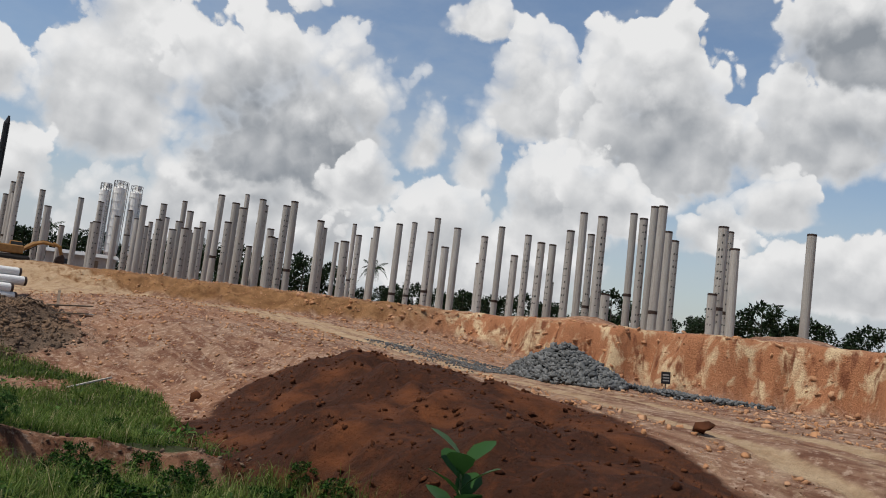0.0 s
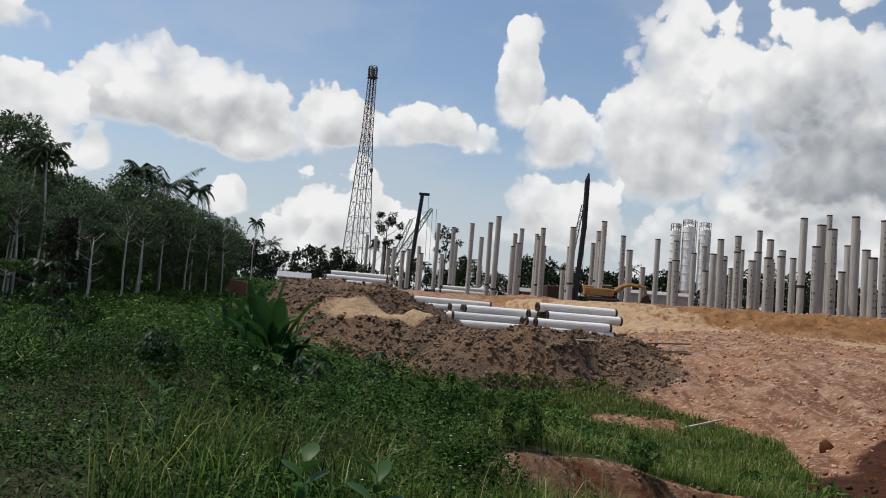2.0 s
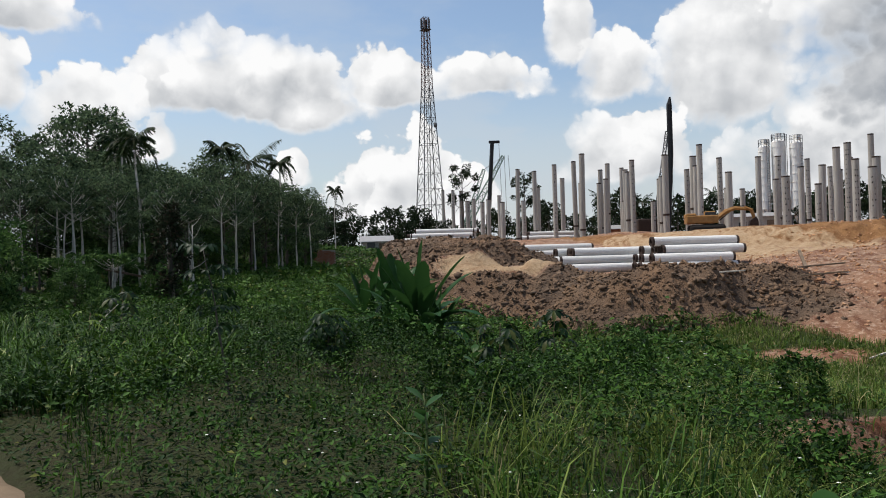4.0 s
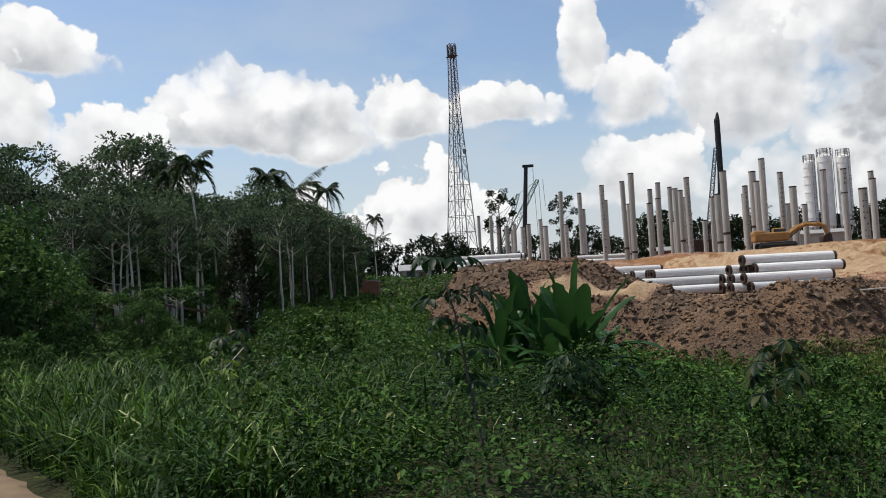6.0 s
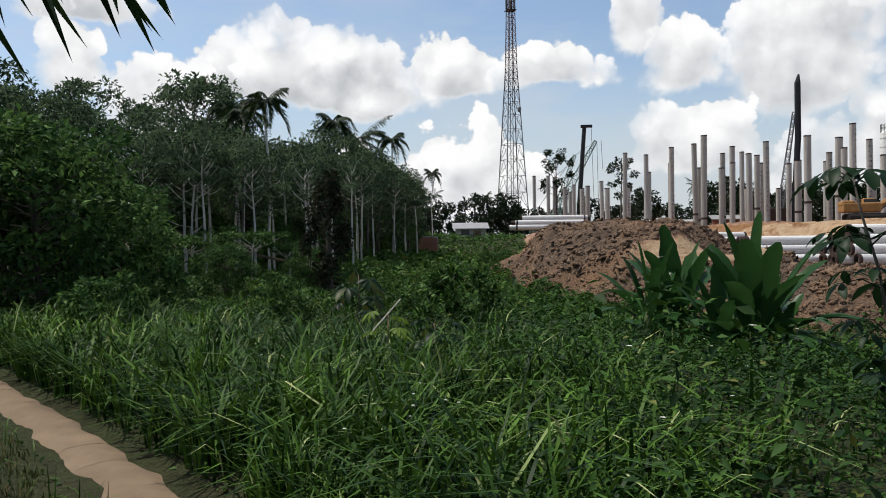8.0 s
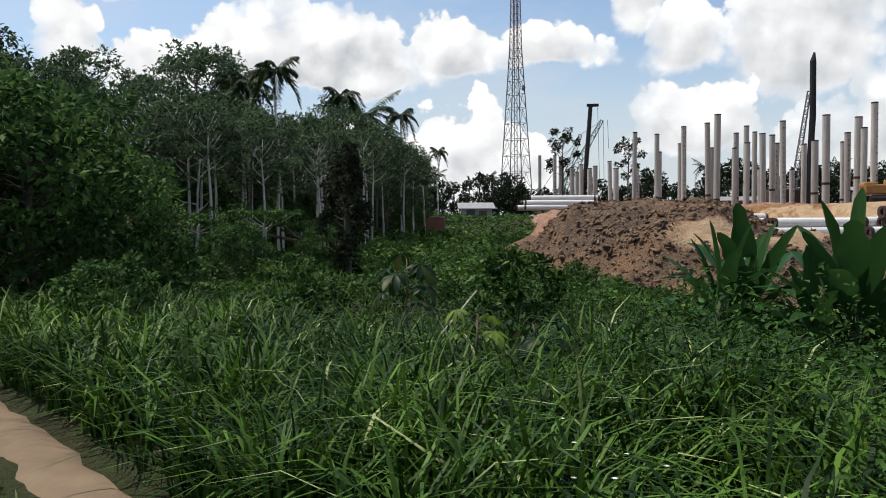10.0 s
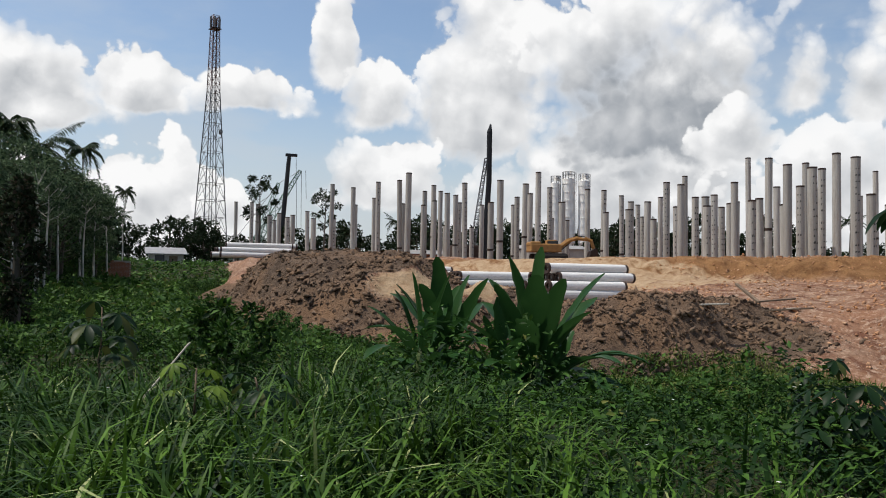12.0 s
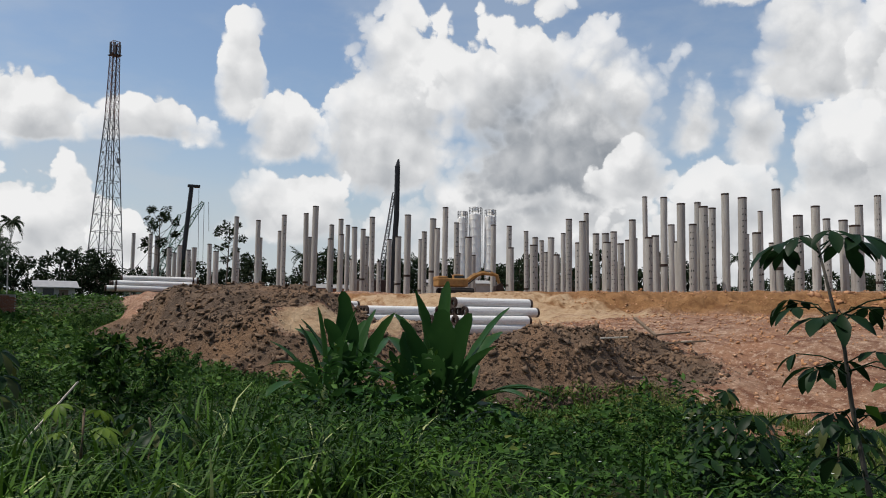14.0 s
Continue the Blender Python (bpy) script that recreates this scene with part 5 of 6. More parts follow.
def shrub(seed, h, label, leafmat, size=0.09, count=1500):
    return tree("shrub", label, seed, h, 0.1, h * 0.55, 16, count, size, STALK, leafmat, 0.018, "shrub", "shrubs")


low_shrub = shrub(71, 1.1, "low leafy green shrub in the weeds", WEED)
dark_shrub = shrub(72, 1.5, "dark green leafy shrub at the edge of the spoil", BUSH_LEAF, 0.11, 1900)
put(low_shrub, -3.0, 14.5, 0), put(dark_shrub, -1.0, 24.5, 0, 0.5)
r_shrub = random.Random(5)
for sx, sy, kind, size in ((5.6, 12.0, 0, 0.9), (6.6, 16.0, 1, 0.8), (-2.6, 12.6, 0, 0.5), (-5.6, 14.6, 0, 0.8), (-6.8, 18.5, 1, 0.9), (-4.0, 18.0, 0, 0.7),
                           (-2.2, 22.0, 1, 0.45), (0.2, 22.5, 1, 0.45), (2.6, 22.0, 0, 0.6), (4.6, 20.0, 1, 0.45), (-6.2, 24.0, 1, 0.95), (-4.4, 28.0, 1, 0.6), (-3.5, 31.5, 1, 0.55), (-6.6, 33.0, 1, 0.9),
                           (-5.0, 39.0, 1, 0.9), (-2.6, 50.5, 1, 1.15), (-1.6, 51.5, 1, 0.9), (6.3, 6.8, 0, 0.7), (5.0, 3.8, 0, 0.6), (2.6, 5.2, 0, 0.65), (0.6, 8.6, 0, 0.7), (2.2, 7.2, 0, 0.75), (4.2, 8.6, 0, 0.8),
                           (-7.6, 13.0, 1, 0.8), (-8.6, 16.8, 1, 1.0), (8.0, 19.5, 0, 0.8), (1.0, 25.0, 1, 0.6), (6.6, 22.6, 1, 0.55), (3.4, 1.6, 0, 0.5), (-7.4, 28.5, 1, 0.9),
                           (9.2, 6.1, 0, 0.55), (10.1, 5.4, 0, 0.6), (10.6, 4.6, 0, 0.6), (11.2, 3.6, 0, 0.5), (12.3, 4.0, 0, 0.45), (11.9, 2.6, 0, 0.55), (11.6, 1.6, 0, 0.5), (8.4, 4.6, 0, 0.6), (9.6, 3.4, 0, 0.6), (10.6, 2.2, 0, 0.6), (8.2, 6.9, 1, 0.4), (11.3, 9.4, 0, 0.5), (6.4, -1.0, 0, 0.6), (7.6, 0.6, 0, 0.7), (8.6, -1.6, 0, 0.6), (6.2, -2.7, 0, 0.55), (9.5, 1.2, 0, 0.6), (8.0, 2.6, 0, 0.7), (9.9, -0.4, 1, 0.4), (7.2, -2.2, 1, 0.4)):
    again(dark_shrub if kind else low_shrub, sx, sy, r_shrub.uniform(0, 360), size * r_shrub.uniform(0.9, 1.1) * (0.4 if sy > 22 and sy < 45 else 0.62 if sy > 16 and sx > -8 else 0.8))


def hanging_palm():
    """A young palm beside the path; one frond arches over it."""
    r = np.random.default_rng(81)
    thing = empty("young_palm", pose(-7.5, 5.0, height(-7.5, 5.0)), "young palm beside the path with an overhanging frond", "palm")
    bm = bmesh.new()
    tube(bm, [(0, 0, -0.2), (0.04, 0, 1.4), (0.1, 0.03, 2.68)], [0.13, 0.11, 0.09], 9)
    part("trunk", bm, BARK, thing, smooth=True)
    for az, length, rise, droop in ((9, 4.25, 0.50, 0.555), (40, 2.2, 0.6, 0.5), (150, 2.6, 0.7, 0.8), (-60, 2.6, 0.7, 0.9), (240, 2.4, 0.6, 0.9), (95, 2.2, 1.0, 0.5)):
        v, f = frond(r, length, droop, rise, 34, 1.35, 0.065, 1.6)
        tri_mesh("frond", [(spun(v, radians(az), 2.66), f, 0)], [PALM_LEAF], thing)


hanging_palm()

# ---- tower, rigs, silos, excavator, huts ----


def lattice(bm, base, top, w0, w1, bays, leg, brace, cross=True):
    """Four tapering legs with ring struts and diagonals, between two points."""
    base, top = Vector(base), Vector(top)
    q = (top - base).to_track_quat("Z", "Y").to_matrix()
    L = (top - base).length
    ends = []
    for k in range(bays + 1):
        t = 1 - (1 - k / bays) ** 1.25 if cross else k / bays
        w = w0 + (w1 - w0) * t
        ends.append([base + q @ Vector((sx * w / 2, sy * w / 2, L * t)) for sx, sy in ((-1, -1), (1, -1), (1, 1), (-1, 1))])
    for k, (a, b) in enumerate(zip(ends, ends[1:])):
        for j in range(4):
            rod(bm, a[j], b[j], leg, leg, 5)
            n = (j + 1) % 4
            rod(bm, b[j], b[n], brace, brace, 4)
            mid = b[j].lerp(b[n], 0.5)
            if cross:
                rod(bm, a[j], mid, brace, brace, 4)
                rod(bm, a[n], mid, brace, brace, 4)
            else:
                rod(bm, a[j], b[n] if k % 2 else a[n].lerp(b[n], 1.0), brace, brace, 4)


def radio_tower():
    x, y = 2.2, 164.0
    z = height(x, y) - 1.0
    top = 53.4
    thing = empty("lattice_tower", pose(x, y, z, 0, 0, 22), "tall grey steel lattice radio mast with antennas at its head", "tower")
    bm = bmesh.new()
    lattice(bm, (0, 0, 0), (0, 0, (top - z) * 0.70), 5.6, 1.9, 12, 0.11, 0.05)
    part("lower_frame", bm, GALV, thing)
    bm = bmesh.new()
    lattice(bm, (0, 0, (top - z) * 0.70), (0, 0, top - z), 1.9, 1.25, 12, 0.085, 0.04)
    part("upper_frame", bm, TOWER_RED, thing, "faded red and grey upper frame")
    bm = bmesh.new()
    for s in (-0.28, 0.28):
        rod(bm, (s, 0, 0), (s, 0, top - z - 1), 0.07, 0.07, 5)
    for k in range(60):
        rod(bm, (-0.28, 0, 1 + k * 0.8), (0.28, 0, 1 + k * 0.8), 0.03, 0.03, 4)
    part("cable_ladder", bm, DARK_STEEL, thing, "dark cable ladder up the middle")
    for k in range(6):
        a = k * math.pi / 3
        bm = bmesh.new()
        box(bm, 0.95 * math.cos(a), 0.95 * math.sin(a), top - z - 1.4, 0.3, 0.3, 2.2, 0.04)
        part("antenna", bm, GALV, thing, "grey panel antenna")
    bm = bmesh.new()
    rod(bm, (1.6, 0.1, (top - z) * 0.55), (2.0, 0.1, (top - z) * 0.55), 0.55, 0.5, 12)
    part("dish", bm, GALV, thing, "small round dish")
    bm = bmesh.new()
    box(bm, 0, 0, top - z - 2.7, 2.0, 2.0, 0.08)
    part("platform", bm, DARK_STEEL, thing)


radio_tower()


def far_rig():
    x, y = 13.3, 132.5
    z = height(x, y) - 0.5
    h = 21.4 - z
    thing = empty("piling_rig", pose(x, y, z), "dark piling rig with a pale green lattice crane boom", "piling rig")
    bm = bmesh.new()
    tube(bm, [(-1.4, 0, 0), (0.0, 0, h)], [0.42, 0.34], 8)
    box(bm, 0.35, 0, h + 0.05, 1.9, 0.6, 0.45, 0.05)
    box(bm, -0.15, 0, h - 1.7, 0.5, 0.5, 0.9, 0.05)
    part("mast", bm, DARK_STEEL, thing, "thick black leader mast with a head sheave")
    bm = bmesh.new()
    lattice(bm, (-6.5, 1.5, 1.5), (1.9, 0.4, h - 2.4), 1.5, 0.5, 12, 0.07, 0.045, False)
    part("boom", bm, CRANE_GREEN, thing, "pale green lattice boom")
    bm = bmesh.new()
    lattice(bm, (-6.0, 1.8, 1.5), (-1.5, 1.2, h - 4.6), 1.1, 0.5, 9, 0.06, 0.04, False)
    part("back_frame", bm, CRANE_GREEN, thing, "green back mast")
    bm = bmesh.new()
    for a, b in (((-1.5, 1.2, h - 4.6), (-9.5, 1.8, 3)), ((1.9, 0.4, h - 2.4), (-1.5, 1.2, h - 4.6)), ((2.1, 0.4, h - 2.3), (2.3, 0.4, 3)), ((1.2, 0.4, h - 0.3), (1.6, 0.4, 3)), ((2.8, 0.4, h - 2.3), (3.0, 0.4, h - 7))):
        rod(bm, a, b, 0.035, 0.035, 4)
    part("rigging", bm, GALV, thing, "thin steel cables")
    bm = bmesh.new()
    box(bm, -7, 1.6, 1.6, 4.5, 2.6, 2.0, 0.15)
    part("cab", bm, CRANE_GREEN, thing)
    for s in (-1.2, 1.2):
        bm = bmesh.new()
        box(bm, -6.6, 1.6 + s, 0.5, 5.0, 0.7, 0.9, 0.3)
        part("track", bm, RUBBER, thing)


far_rig()


def near_mast():
    x, y = 30.3, 87.2
    z = height(x, y) - 0.3
    h = 19.5 - z
    thing = empty("piling_rig", pose(x, y, z), "tall black piling mast with a thin lattice stay", "piling rig")
    bm = bmesh.new()
    tube(bm, [(-0.6, 0, 0), (0, 0, h * 0.6), (0.0, 0, h - 0.9), (0.12, 0, h)], [0.30, 0.34, 0.33, 0.10], 8)
    part("mast", bm, DARK_STEEL, thing, "black leader mast with a pointed head")
    bm = bmesh.new()
    lattice(bm, (-1.9, 0.4, 1.5), (-0.3, 0.2, h * 0.76), 0.55, 0.3, 14, 0.04, 0.028, False)
    part("stay", bm, GALV, thing, "thin grey lattice stay")
    bm = bmesh.new()
    rod(bm, (0.1, -0.3, h - 0.6), (0.0, -0.4, 1), 0.03, 0.03, 4)
    part("cable", bm, DARK_STEEL, thing)
    bm = bmesh.new()
    box(bm, -2.4, 1.0, 1.5, 3.4, 2.4, 1.9, 0.15)
    part("cab", bm, RING, thing)
    for s in (-1.1, 1.1):
        bm = bmesh.new()
        box(bm, -2.0, 1.0 + s, 0.55, 4.4, 0.6, 0.9, 0.3)
        part("track", bm, RUBBER, thing)


near_mast()


def silo(x, y, r, top, foot, label, turn):
    thing = empty("cement_silo", pose(x, y, height(x, y), 0, 0, turn), label, "silo", "cement silos")
    z0 = height(x, y)
    top, foot = top - z0, foot - z0
    bm = bmesh.new()
    prof = [(0.25, foot - 2.2), (r, foot), (r, top - 0.5), (r * 0.55, top - 0.1), (0.05, top)]
    loops = [[bm.verts.new((rr * math.cos(2 * math.pi * k / 24), rr * math.sin(2 * math.pi * k / 24), zz)) for k in range(24)] for rr, zz in prof]
    for a, b in zip(loops, loops[1:]):
        for k in range(24):
            bm.faces.new((a[k], a[(k + 1) % 24], b[(k + 1) % 24], b[k]))
    part("tank", bm, SILO, thing, "pale cream tank")
    zz = foot
    while zz < top - 0.4:
        bm = bmesh.new()
        ring(bm, r - 0.02, r + 0.05, zz, zz + 0.12, 24)
        part("hoop", bm, SILO, thing)
        zz += (top - foot) / 8
    bm = bmesh.new()
    for k in range(12):
        a, b = 2 * math.pi * k / 12, 2 * math.pi * (k + 1) / 12
        p = [(r * math.cos(t) * 0.97, r * math.sin(t) * 0.97) for t in (a, b)]
        rod(bm, (*p[0], top - 0.5), (*p[0], top + 0.7), 0.04, 0.04, 4)
        for zr in (top + 0.2, top + 0.7):
            rod(bm, (*p[0], zr), (*p[1], zr), 0.03, 0.03, 4)
    part("railing", bm, GALV, thing, "thin grey guard railing")
    bm = bmesh.new()
    box(bm, 0.2, 0, top + 0.4, 0.8, 0.8, 0.9, 0.08)
    part("filter_box", bm, SILO, thing)
    for k in range(4):
        a = math.pi / 4 + k * math.pi / 2
        bm = bmesh.new()
        rod(bm, (r * 0.85 * math.cos(a), r * 0.85 * math.sin(a), -0.4), (r * 0.85 * math.cos(a), r * 0.85 * math.sin(a), foot + 0.2), 0.11, 0.11, 6)
        part("leg", bm, GALV, thing)
    bm = bmesh.new()
    for s in (-0.2, 0.2):
        rod(bm, (s, -r - 0.15, foot - 2), (s, -r - 0.15, top + 0.6), 0.03, 0.03, 4)
    n = int((top - foot) / 0.4)
    for k in range(n):
        rod(bm, (-0.2, -r - 0.15, foot - 1.6 + k * 0.4), (0.2, -r - 0.15, foot - 1.6 + k * 0.4), 0.02, 0.02, 4)
    part("ladder", bm, GALV, thing)


silo(55.0, 118.4, 0.85, 17.9, 7.6, "slim cream cement silo with hoops and a railing", 10)
silo(56.9, 117.5, 1.05, 18.6, 7.6, "pale cement silo with hoops and a railing", 60)
silo(59.1, 116.3, 0.95, 18.2, 7.6, "grey-white cement silo inside a ladder cage", 20)


def excavator():
    x, y = 24.6, 60.5
    z = height(x, y) - 0.05
    thing = empty("excavator", pose(x, y, z, 0, 0, -12) @ Matrix.Scale(0.78, 4), "dusty orange-yellow tracked excavator with a raised bent boom", "excavator")
    for s in (-1.0, 1.0):
        bm = bmesh.new()
        box(bm, 0, s, 0.42, 3.6, 0.55, 0.8, 0.28)
        part("track", bm, RUBBER, thing)
    bm = bmesh.new()
    box(bm, -0.5, 0, 1.35, 3.2, 2.3, 0.85, 0.12)
    box(bm, -1.6, 0, 1.75, 1.1, 2.2, 0.5, 0.15)
    part("body", bm, YELLOW, thing)
    bm = bmesh.new()
    box(bm, 0.45, 0.7, 1.75, 1.1, 0.8, 1.0, 0.1)
    cab = part("cab", bm, YELLOW, thing)
    bm = bmesh.new()
    box(bm, 0.52, 0.7, 1.9, 1.12, 0.82, 0.5, 0.03)
    part("window", bm, GLASS_DARK, cab)
    for nm, pts, w in (("boom", [(0.9, -0.1, 1.3), (2.0, -0.1, 2.15), (2.9, -0.1, 2.45), (4.1, -0.1, 2.3)], 0.24), ("arm", [(3.8, -0.1, 2.5), (4.5, -0.1, 2.2), (4.8, -0.1, 1.2)], 0.18)):
        bm = bmesh.new()
        tube(bm, pts, [w, w * 1.15, w, w * 0.7][:len(pts)], 6)
        part(nm, bm, YELLOW, thing)
    for a, b in (((1.3, -0.1, 1.2), (2.3, -0.1, 2.0)), ((2.6, -0.1, 2.6), (3.8, -0.1, 2.65))):
        bm = bmesh.new()
        rod(bm, a, b, 0.07, 0.05, 6)
        part("ram", bm, DARK_STEEL, thing)
    bm = bmesh.new()
    loops = [[bm.verts.new((4.75 + px, sy, 0.75 + pz)) for px, pz in ((0.1, 0.7), (-0.45, 0.35), (-0.6, -0.25), (-0.1, -0.6), (0.35, -0.3), (0.3, 0.4))] for sy in (-0.6, 0.4)]
    for k in range(6):
        bm.faces.new((loops[0][k], loops[0][(k + 1) % 6], loops[1][(k + 1) % 6], loops[1][k]))
    bm.faces.new(loops[0][::-1]), bm.faces.new(loops[1])
    part("bucket", bm, RING, thing, "worn dark bucket")


excavator()


def hut(x, y, turn, w, d, h, label, wall_mat, pitch=0.8):
    thing = empty("hut", pose(x, y, height(x, y), 0, 0, turn), label, "hut", "site huts")
    for nm, cx, cy, sx, sy in (("wall", 0, -d / 2, w, 0.12), ("wall", 0, d / 2, w, 0.12), ("wall", -w / 2 + 0.06, 0, 0.12, d - 0.24), ("wall", w / 2 - 0.06, 0, 0.12, d - 0.24)):
        bm = bmesh.new()
        box(bm, cx, cy, h / 2 - 0.2, sx, sy, h + 0.4)
        part(nm, bm, wall_mat, thing)
    bm = bmesh.new()
    v = [bm.verts.new(p) for p in ((-w / 2 - 0.4, -d / 2 - 0.4, h), (w / 2 + 0.4, -d / 2 - 0.4, h), (w / 2 + 0.4, d / 2 + 0.4, h + pitch), (-w / 2 - 0.4, d / 2 + 0.4, h + pitch))]
    lo = bm.faces.new(v)
    ex = bmesh.ops.extrude_face_region(bm, geom=[lo])
    bmesh.ops.translate(bm, vec=(0, 0, 0.08), verts=[g for g in ex["geom"] if isinstance(g, bmesh.types.BMVert)])
    part("roof", bm, ROOF, thing, "pale sheet-metal roof")
    bm = bmesh.new()
    box(bm, w * 0.2, -d / 2 - 0.03, h * 0.42, 0.9, 0.08, h * 0.8)
    part("door", bm, TIMBER, thing)
    bm = bmesh.new()
    box(bm, -w * 0.2, -d / 2 - 0.03, h * 0.6, 1.0, 0.08, 0.7)
    part("window", bm, GLASS_DARK, thing)


hut(-4.9, 97.0, 4, 3.6, 3.0, 1.0, "low site hut with a pale sheet roof", PLASTER)
hut(33.0, 112.0, -10, 9.0, 4.0, 1.6, "long low red-walled shed behind the piles", BRICKS, 0.7)
hut(48.0, 106.0, -20, 9.0, 5.0, 2.6, "plain low shed with a sheet roof", PLASTER, 0.7)


def brick_wall():
    """The stub of a low brick wall at the end of the field, course by course."""
    x, y = -9.4, 72.5
    thing = empty("brick_wall", pose(x, y, height(x, y) - 0.2, 0, 0, -6), "ruined low red brick wall stub in the grass", "wall")
    bm = bmesh.new()
    box(bm, 1.1, 0, 0.75, 2.16, 0.2, 1.46)
    part("core", bm, PLASTER, thing)
    bm = bmesh.new()
    box(bm, 0, 0, 0, 0.23, 0.22, 0.09, 0.008)
    one = part("brick", bm, BRICKS, thing)
    one.location = (0.1, 0, 0.05)
    for row in range(15):
        for k in range(9):
            if row + k == 0 or (row > 11 and k > 12 - (row - 11) * 3):
                continue
            c = one.copy()
            scene.collection.objects.link(c)
            c.location = (0.1 + k * 0.24 + (0.12 if row % 2 else 0.0), 0, 0.05 + row * 0.1)


brick_wall()


def sign_post():
    x, y = 37.2, 9.8
    thing = empty("sign_post", pose(x, y, height(x, y) - 0.2, 0, 3, 130), "small square site sign on a thin timber post", "sign")
    bm = bmesh.new()
    rod(bm, (0, 0, 0), (0, 0, 1.25), 0.03, 0.03, 6)
    part("post", bm, TIMBER, thing)
    bm = bmesh.new()
    box(bm, 0, 0.04, 1.25, 0.42, 0.03, 0.55, 0.008)
    board = part("board", bm, DARK_STEEL, thing, "dark board with pale bars of writing")
    for k in range(3):
        bm = bmesh.new()
        box(bm, 0, 0.062, 1.38 - k * 0.13, 0.28, 0.006, 0.06)
        part("lettering", bm, ROOF, board)


sign_post()

# ---- clods, stones, loose things ----


def lumps(name, x, y, size, mats, label, category, seed, lift=0.25, pointy=0.35, parent=None):
    """Many angular lumps in one mesh, lying on the ground."""
    r = np.random.default_rng(seed)
    g = (1 + 5 ** 0.5) / 2
    base = np.array([(-1, g, 0), (1, g, 0), (-1, -g, 0), (1, -g, 0), (0, -1, g), (0, 1, g), (0, -1, -g), (0, 1, -g), (g, 0, -1), (g, 0, 1), (-g, 0, -1), (-g, 0, 1)], float) / 1.9
    tri = np.array([(0, 11, 5), (0, 5, 1), (0, 1, 7), (0, 7, 10), (0, 10, 11), (1, 5, 9), (5, 11, 4), (11, 10, 2), (10, 7, 6), (7, 1, 8),
                    (3, 9, 4), (3, 4, 2), (3, 2, 6), (3, 6, 8), (3, 8, 9), (4, 9, 5), (2, 4, 11), (6, 2, 10), (8, 6, 7), (9, 8, 1)])
    n = len(x)
    v = base[None] * (1 + pointy * r.normal(0, 0.55, (n, 12, 1))) + pointy * r.normal(0, 0.32, (n, 12, 3))
    v = v * (np.array([1.0, 0.8, 0.6]) * r.uniform(0.7, 1.3, (n, 3)))[:, None]
    a, b = r.uniform(0, 6.28, n), r.normal(0, 0.6, n)
    ca, sa, cb, sb = np.cos(a)[:, None], np.sin(a)[:, None], np.cos(b)[:, None], np.sin(b)[:, None]
    vx, vz = v[..., 0] * cb + v[..., 2] * sb, -v[..., 0] * sb + v[..., 2] * cb
    vx, vy = vx * ca - v[..., 1] * sa, vx * sa + v[..., 1] * ca
    v = np.stack([vx, vy, vz], 2) * (size / 2)[:, None, None]
    z = land(x, y)[0] + size * lift
    v += np.stack([x, y, z], 1)[:, None]
    f = tri[None] + (np.arange(n) * 12)[:, None, None]
    ob = tri_mesh(name, [(v.reshape(-1, 3), f.reshape(-1, 3), 0)], mats, parent)
    return tagged(ob, label, category, kind="stuff")


r_clod = np.random.default_rng(91)


def keep_where(n, x0, x1, y0, y1, weight):
    x, y = scatter(r_clod, n, x0, x1, y0, y1)
    ok = r_clod.random(n) < weight(x, y)
    return x[ok], y[ok]


def sizes(n, small, big, power=3.0):
    return small + (big - small) * r_clod.random(n) ** power


cx, cy = keep_where(90000, -5, 18, 22.5, 47, lambda x, y: land(x, y)[4] * np.where(y < 31, 1.0, 0.5))
lumps("soil_clods", cx, cy, sizes(len(cx), 0.04, 0.26, 7.0), [CLOD], "broken brown soil clods covering the spoil heaps", "soil clods", 92, 0.02, 0.85)
cx, cy = keep_where(60000, 10, 27, -9, 19, lambda x, y: land(x, y)[3] * 0.3)
lumps("red_soil_clods", cx, cy, sizes(len(cx), 0.02, 0.17, 8.0), [RED_CLOD], "crumbled red-brown soil lumps on the embankment", "soil clods", 93, 0.08, 0.75)
cx, cy = keep_where(30000, 15, 41, -8, 46, lambda x, y: (inside(x, y, SITE) > 0.2) * (1 - land(x, y)[4]) * (1 - land(x, y)[3]) * (off_line(x, y, ROAD) > 1.6) * 0.9)
lumps("clay_lumps", cx, cy, sizes(len(cx), 0.025, 0.2, 6.0), [PINK_CLOD], "small pinkish clay lumps on the graded slope", "soil clods", 94, 0.1, 0.7)
cx, cy = keep_where(2600, 34, 43, -12, 36, lambda x, y: (inside(x, y, BENCH) < 0.2) * (inside(x, y, BENCH) > -3.0) * 1.0)
lumps("bank_rubble", cx, cy, sizes(len(cx), 0.06, 0.42, 3.0), [PINK_CLOD], "fallen clay lumps along the foot of the cut bank", "soil clods", 95, 0.1, 0.7)
cx, cy = keep_where(3000, 6, 14, 5, 12, lambda x, y: sstep(0.8, 0.4, off_line(x, y, CUT)) * 0.8)
lumps("bare_patch_clods", cx, cy, sizes(len(cx), 0.03, 0.13, 4.0), [CLOD], "brown clay crumbs on the bare bank", "soil clods", 96, 0.15)


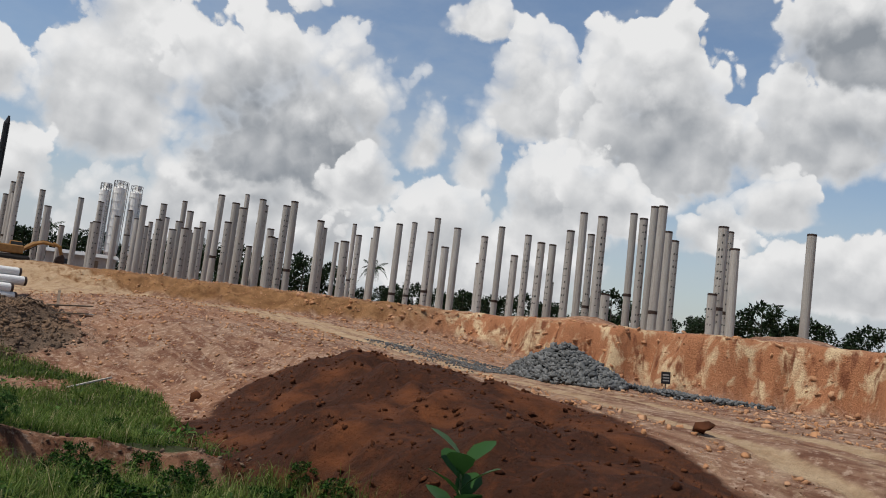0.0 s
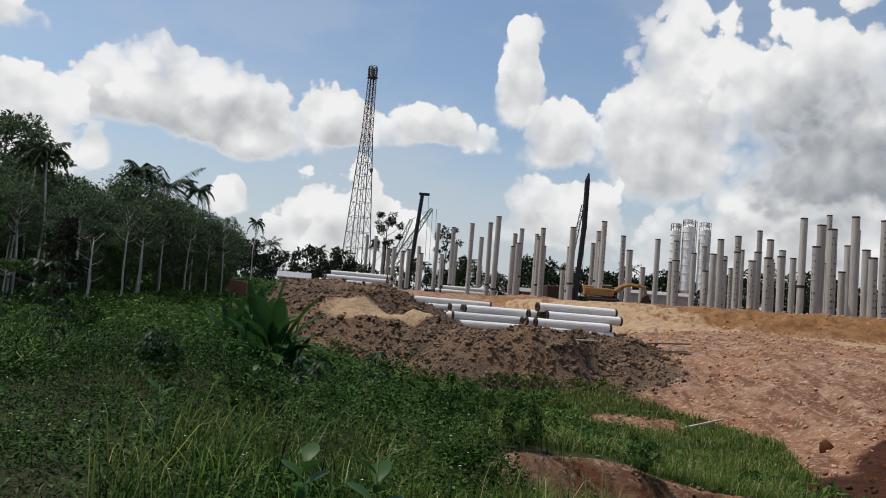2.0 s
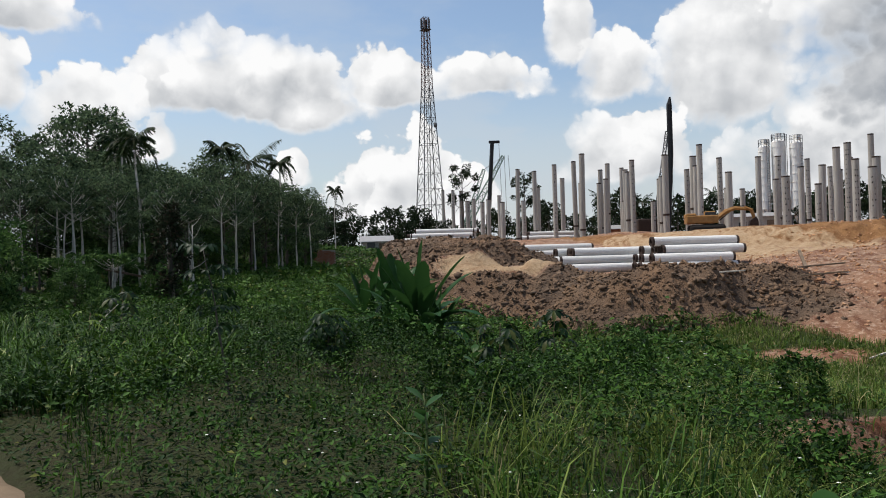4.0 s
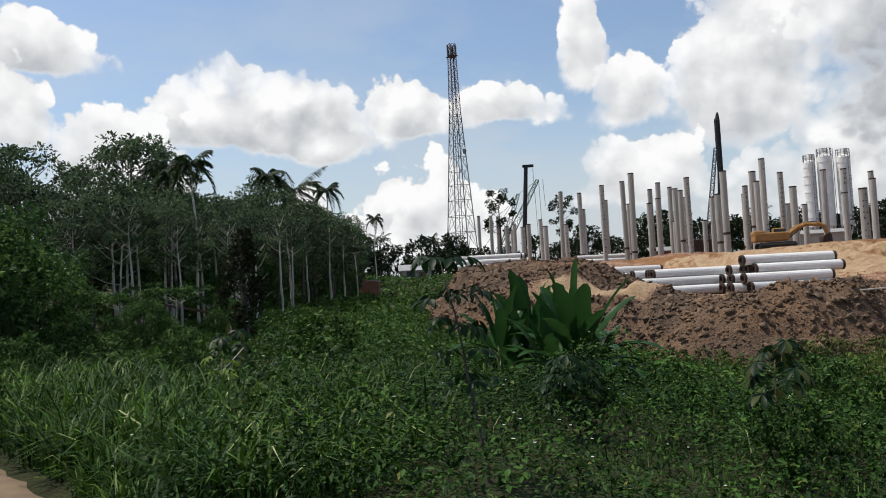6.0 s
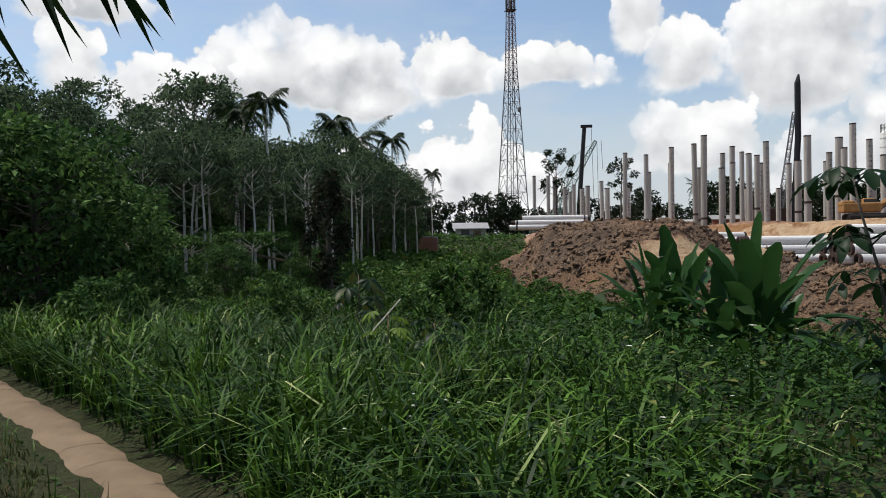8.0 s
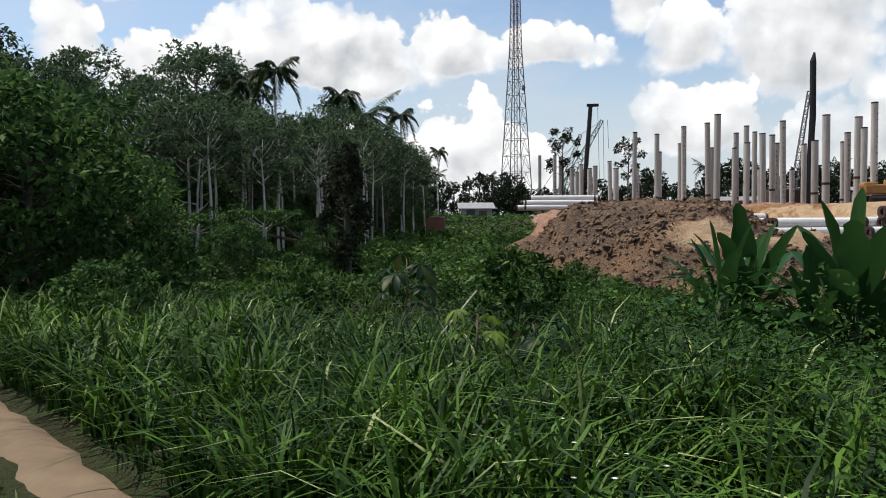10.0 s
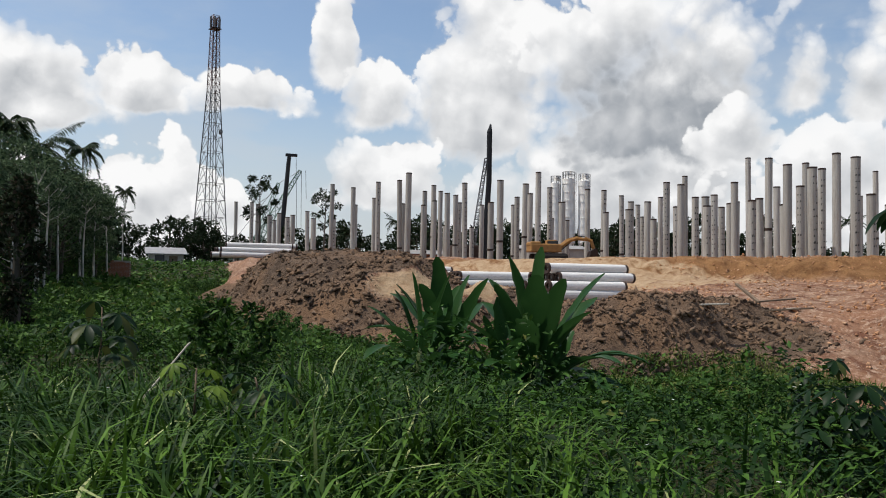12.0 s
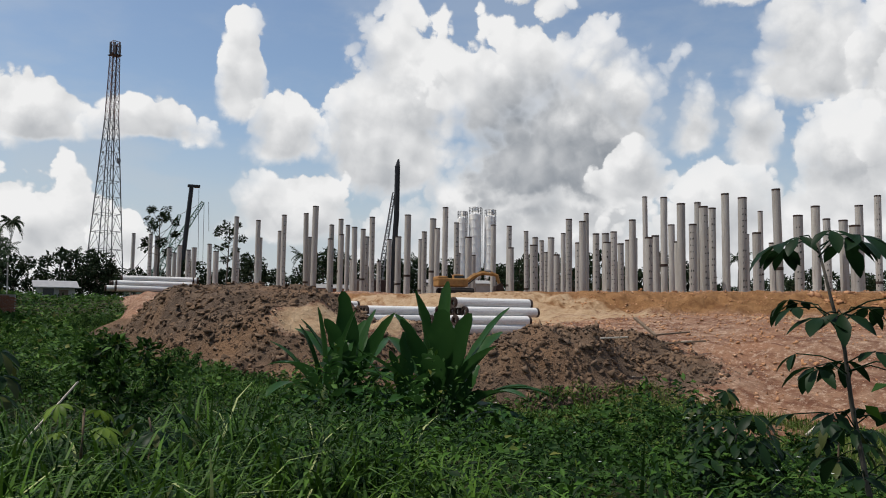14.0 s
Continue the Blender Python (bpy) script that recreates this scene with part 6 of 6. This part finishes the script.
def gravel_heap():
    """A heap of crushed grey stone with a thin tail along the road."""
    r = np.random.default_rng(97)
    n = 4200
    a, q = r.uniform(0, 6.28, n), np.sqrt(r.random(n))
    x, y = 27.4 + 1.5 * q * np.cos(a) + 0.6 * q * np.sin(a), 8.9 + 2.8 * q * np.sin(a)
    up = np.maximum(0, 1 - q) ** 0.85 * 1.4 * r.uniform(0.75, 1.0, n)
    t = r.random(1500)
    tx, ty = 27.6 + 0.9 * t + r.normal(0, 0.25, 1500), 6.8 - 4.6 * t + r.normal(0, 0.25, 1500)
    t2 = r.random(1700)
    lx, ly = 26.2 + 2.3 * np.sin(2.2 * t2) + r.normal(0, 0.9, 1700), 10.5 + 9.0 * t2 + r.normal(0, 0.5, 1700)
    x, y, up = np.concatenate([x, tx, lx]), np.concatenate([y, ty, ly]), np.concatenate([up, 0.12 * r.random(1500), 0 * t2])
    size = np.concatenate([r.uniform(0.09, 0.26, n), r.uniform(0.06, 0.17, 1500), r.uniform(0.04, 0.12, 1700)])
    ob = lumps("gravel_heap", x, y, size, [STONE], "heap of crushed grey stone trailing along the road", "gravel", 98, 0.2, 0.5)
    v = np.empty(len(ob.data.vertices) * 3, np.float32)
    ob.data.vertices.foreach_get("co", v)
    v = v.reshape(-1, 12, 3)
    v[:, :, 2] += up[:, None]
    ob.data.vertices.foreach_set("co", v.ravel())
    ob.data.update()


gravel_heap()


def boulder(x, y, size, seed, label):
    ob = lumps("earth_clod", np.array([x]), np.array([y]), np.array([size]), [RED_CLOD], label, "clod", seed, 0.3, 0.7)
    del ob["kind"]


boulder(17.9, -0.7, 0.34, 99, "single large red earth clod on the road")
boulder(16.6, 15.3, 0.45, 100, "dark earth clod at the foot of the slope")


def plank(x, y, z, yaw, pitch, length, w, t, mat, label, name="timber_plank"):
    bm = bmesh.new()
    box(bm, length / 2, 0, 0, length, w, t, 0.01)
    me = bpy.data.meshes.new(name)
    bm.to_mesh(me)
    bm.free()
    me.materials.append(mat)
    ob = new(name, me)
    ob.matrix_world = pose(x, y, height(x, y) + z, 0, -pitch, yaw)
    tagged(ob, label, "plank", "loose timbers")


plank(16.6, 27.6, 0.12, 70, 16, 2.4, 0.12, 0.09, TIMBER, "weathered timber leaning on the clay slope")
plank(16.0, 27.0, 0.08, 10, 3, 2.0, 0.16, 0.06, TIMBER, "dark weathered board lying on the clods")
plank(15.9, 26.6, 0.10, -40, 5, 1.6, 0.10, 0.06, TIMBER, "dark weathered board lying on the clods")
plank(12.4, 25.5, 0.20, -30, 3, 0.9, 0.10, 0.05, BONE, "bleached root piece lying on the clods")
plank(17.2, 26.8, 0.12, 15, 0, 0.7, 0.2, 0.06, BONE, "pale broken board on the slope")
plank(14.1, 19.0, 0.10, 22, 9, 1.9, 0.06, 0.06, BONE, "pale thin stick in the swale grass")
plank(-3.9, 10.8, 0.35, 40, 42, 0.8, 0.010, 0.012, BONE, "thin bleached stick leaning in the weeds")
plank(-9.0, 29.8, 0.6, 175, 12, 2.6, 0.09, 0.09, TIMBER, "fallen grey branch in the grove")


def flowers():
    """Small white flower heads over the weeds."""
    r = np.random.default_rng(101)
    x, y = scatter(r, 260, -5, 8, 1, 14)
    ok = (off_line(x, y, STAND) > 1.2) & (off_line(x, y, TRAIL) > 0.6)
    x, y = x[ok], y[ok]
    n = len(x)
    z = land(x, y)[0] + canopy(x, y) + r.uniform(0.0, 0.12, n)
    k = 6
    a = np.tile(np.arange(k) * 2 * np.pi / k, n)
    p = np.repeat(np.stack([x, y, z], 1), k, 0)
    axis = np.stack([np.cos(a), np.sin(a), 0.3 + 0 * a], 1)
    v, f = leaf_cloud(p, axis, np.tile([0, 0, 1.0], (n * k, 1)), 0.014, 0.009)
    tagged(tri_mesh("wild_flowers", [(v, f, 0)], [PETAL]), "tiny white wild flowers scattered over the weeds", "flowers", kind="stuff")


flowers()


def broadleaf(x, y, seed, h, leaf, count, label, mat, low=0.25):
    """A young plant with large oval leaves on one stalk."""
    rs = random.Random(seed)
    thing = empty("broadleaf_plant", pose(x, y, height(x, y)), label, "plant", "broadleaf plants")
    bm = bmesh.new()
    tube(bm, [(0, 0, -0.05), (0.02, 0.01, h * 0.5), (0.0, 0.03, h)], [0.012, 0.009, 0.005], 6)
    part("stalk", bm, STALK, thing, smooth=True)
    for k in range(count):
        t = low + (1 - low) * k / count
        az, pitch = k * 2.4, 0.2 + 0.7 * t
        m = Matrix.Translation((0, 0.02, h * t)) @ Matrix.Rotation(az, 4, "Z") @ Matrix.Rotation(-pitch, 4, "Y")
        bm = bmesh.new()
        rows = []
        for s, w in ((0.0, 0.02), (0.15, 0.10), (0.4, 0.26), (0.65, 0.32), (0.88, 0.2), (1.0, 0.03)):
            c = (leaf * s, 0, -0.25 * leaf * s * s)
            rows.append([bm.verts.new(m @ Vector((c[0], q * w * leaf, c[2] + abs(q) * 0.12 * w * leaf))) for q in (-1, 0, 1)])
        for a, b in zip(rows, rows[1:]):
            for q in range(2):
                bm.faces.new((a[q], a[q + 1], b[q + 1], b[q]))
        part("leaf", bm, mat, thing, smooth=True)


for fx, fy, seed, h, leaf, count in ((5.62, -5.38, 1, 1.36 - height(5.62, -5.38), 0.15, 15), (5.5, -3.45, 2, 0.95, 0.14, 10), (7.0, -3.3, 3, 0.9, 0.13, 12), (3.45, 0.6, 4, 0.75, 0.2, 12), (4.7, -0.3, 5, 0.85, 0.22, 10),
                                     (3.9, -0.1, 6, 1.0, 0.2, 14), (8.0, -4.4, 7, 0.7, 0.14, 8), (1.9, 3.0, 8, 0.7, 0.16, 10), (2.4, 5.9, 9, 0.8, 0.14, 12)):
    broadleaf(fx, fy, seed, h, leaf, count, "young plant with large oval bright green leaves", PLANT_LEAF, 0.78 if seed == 1 else 0.25)
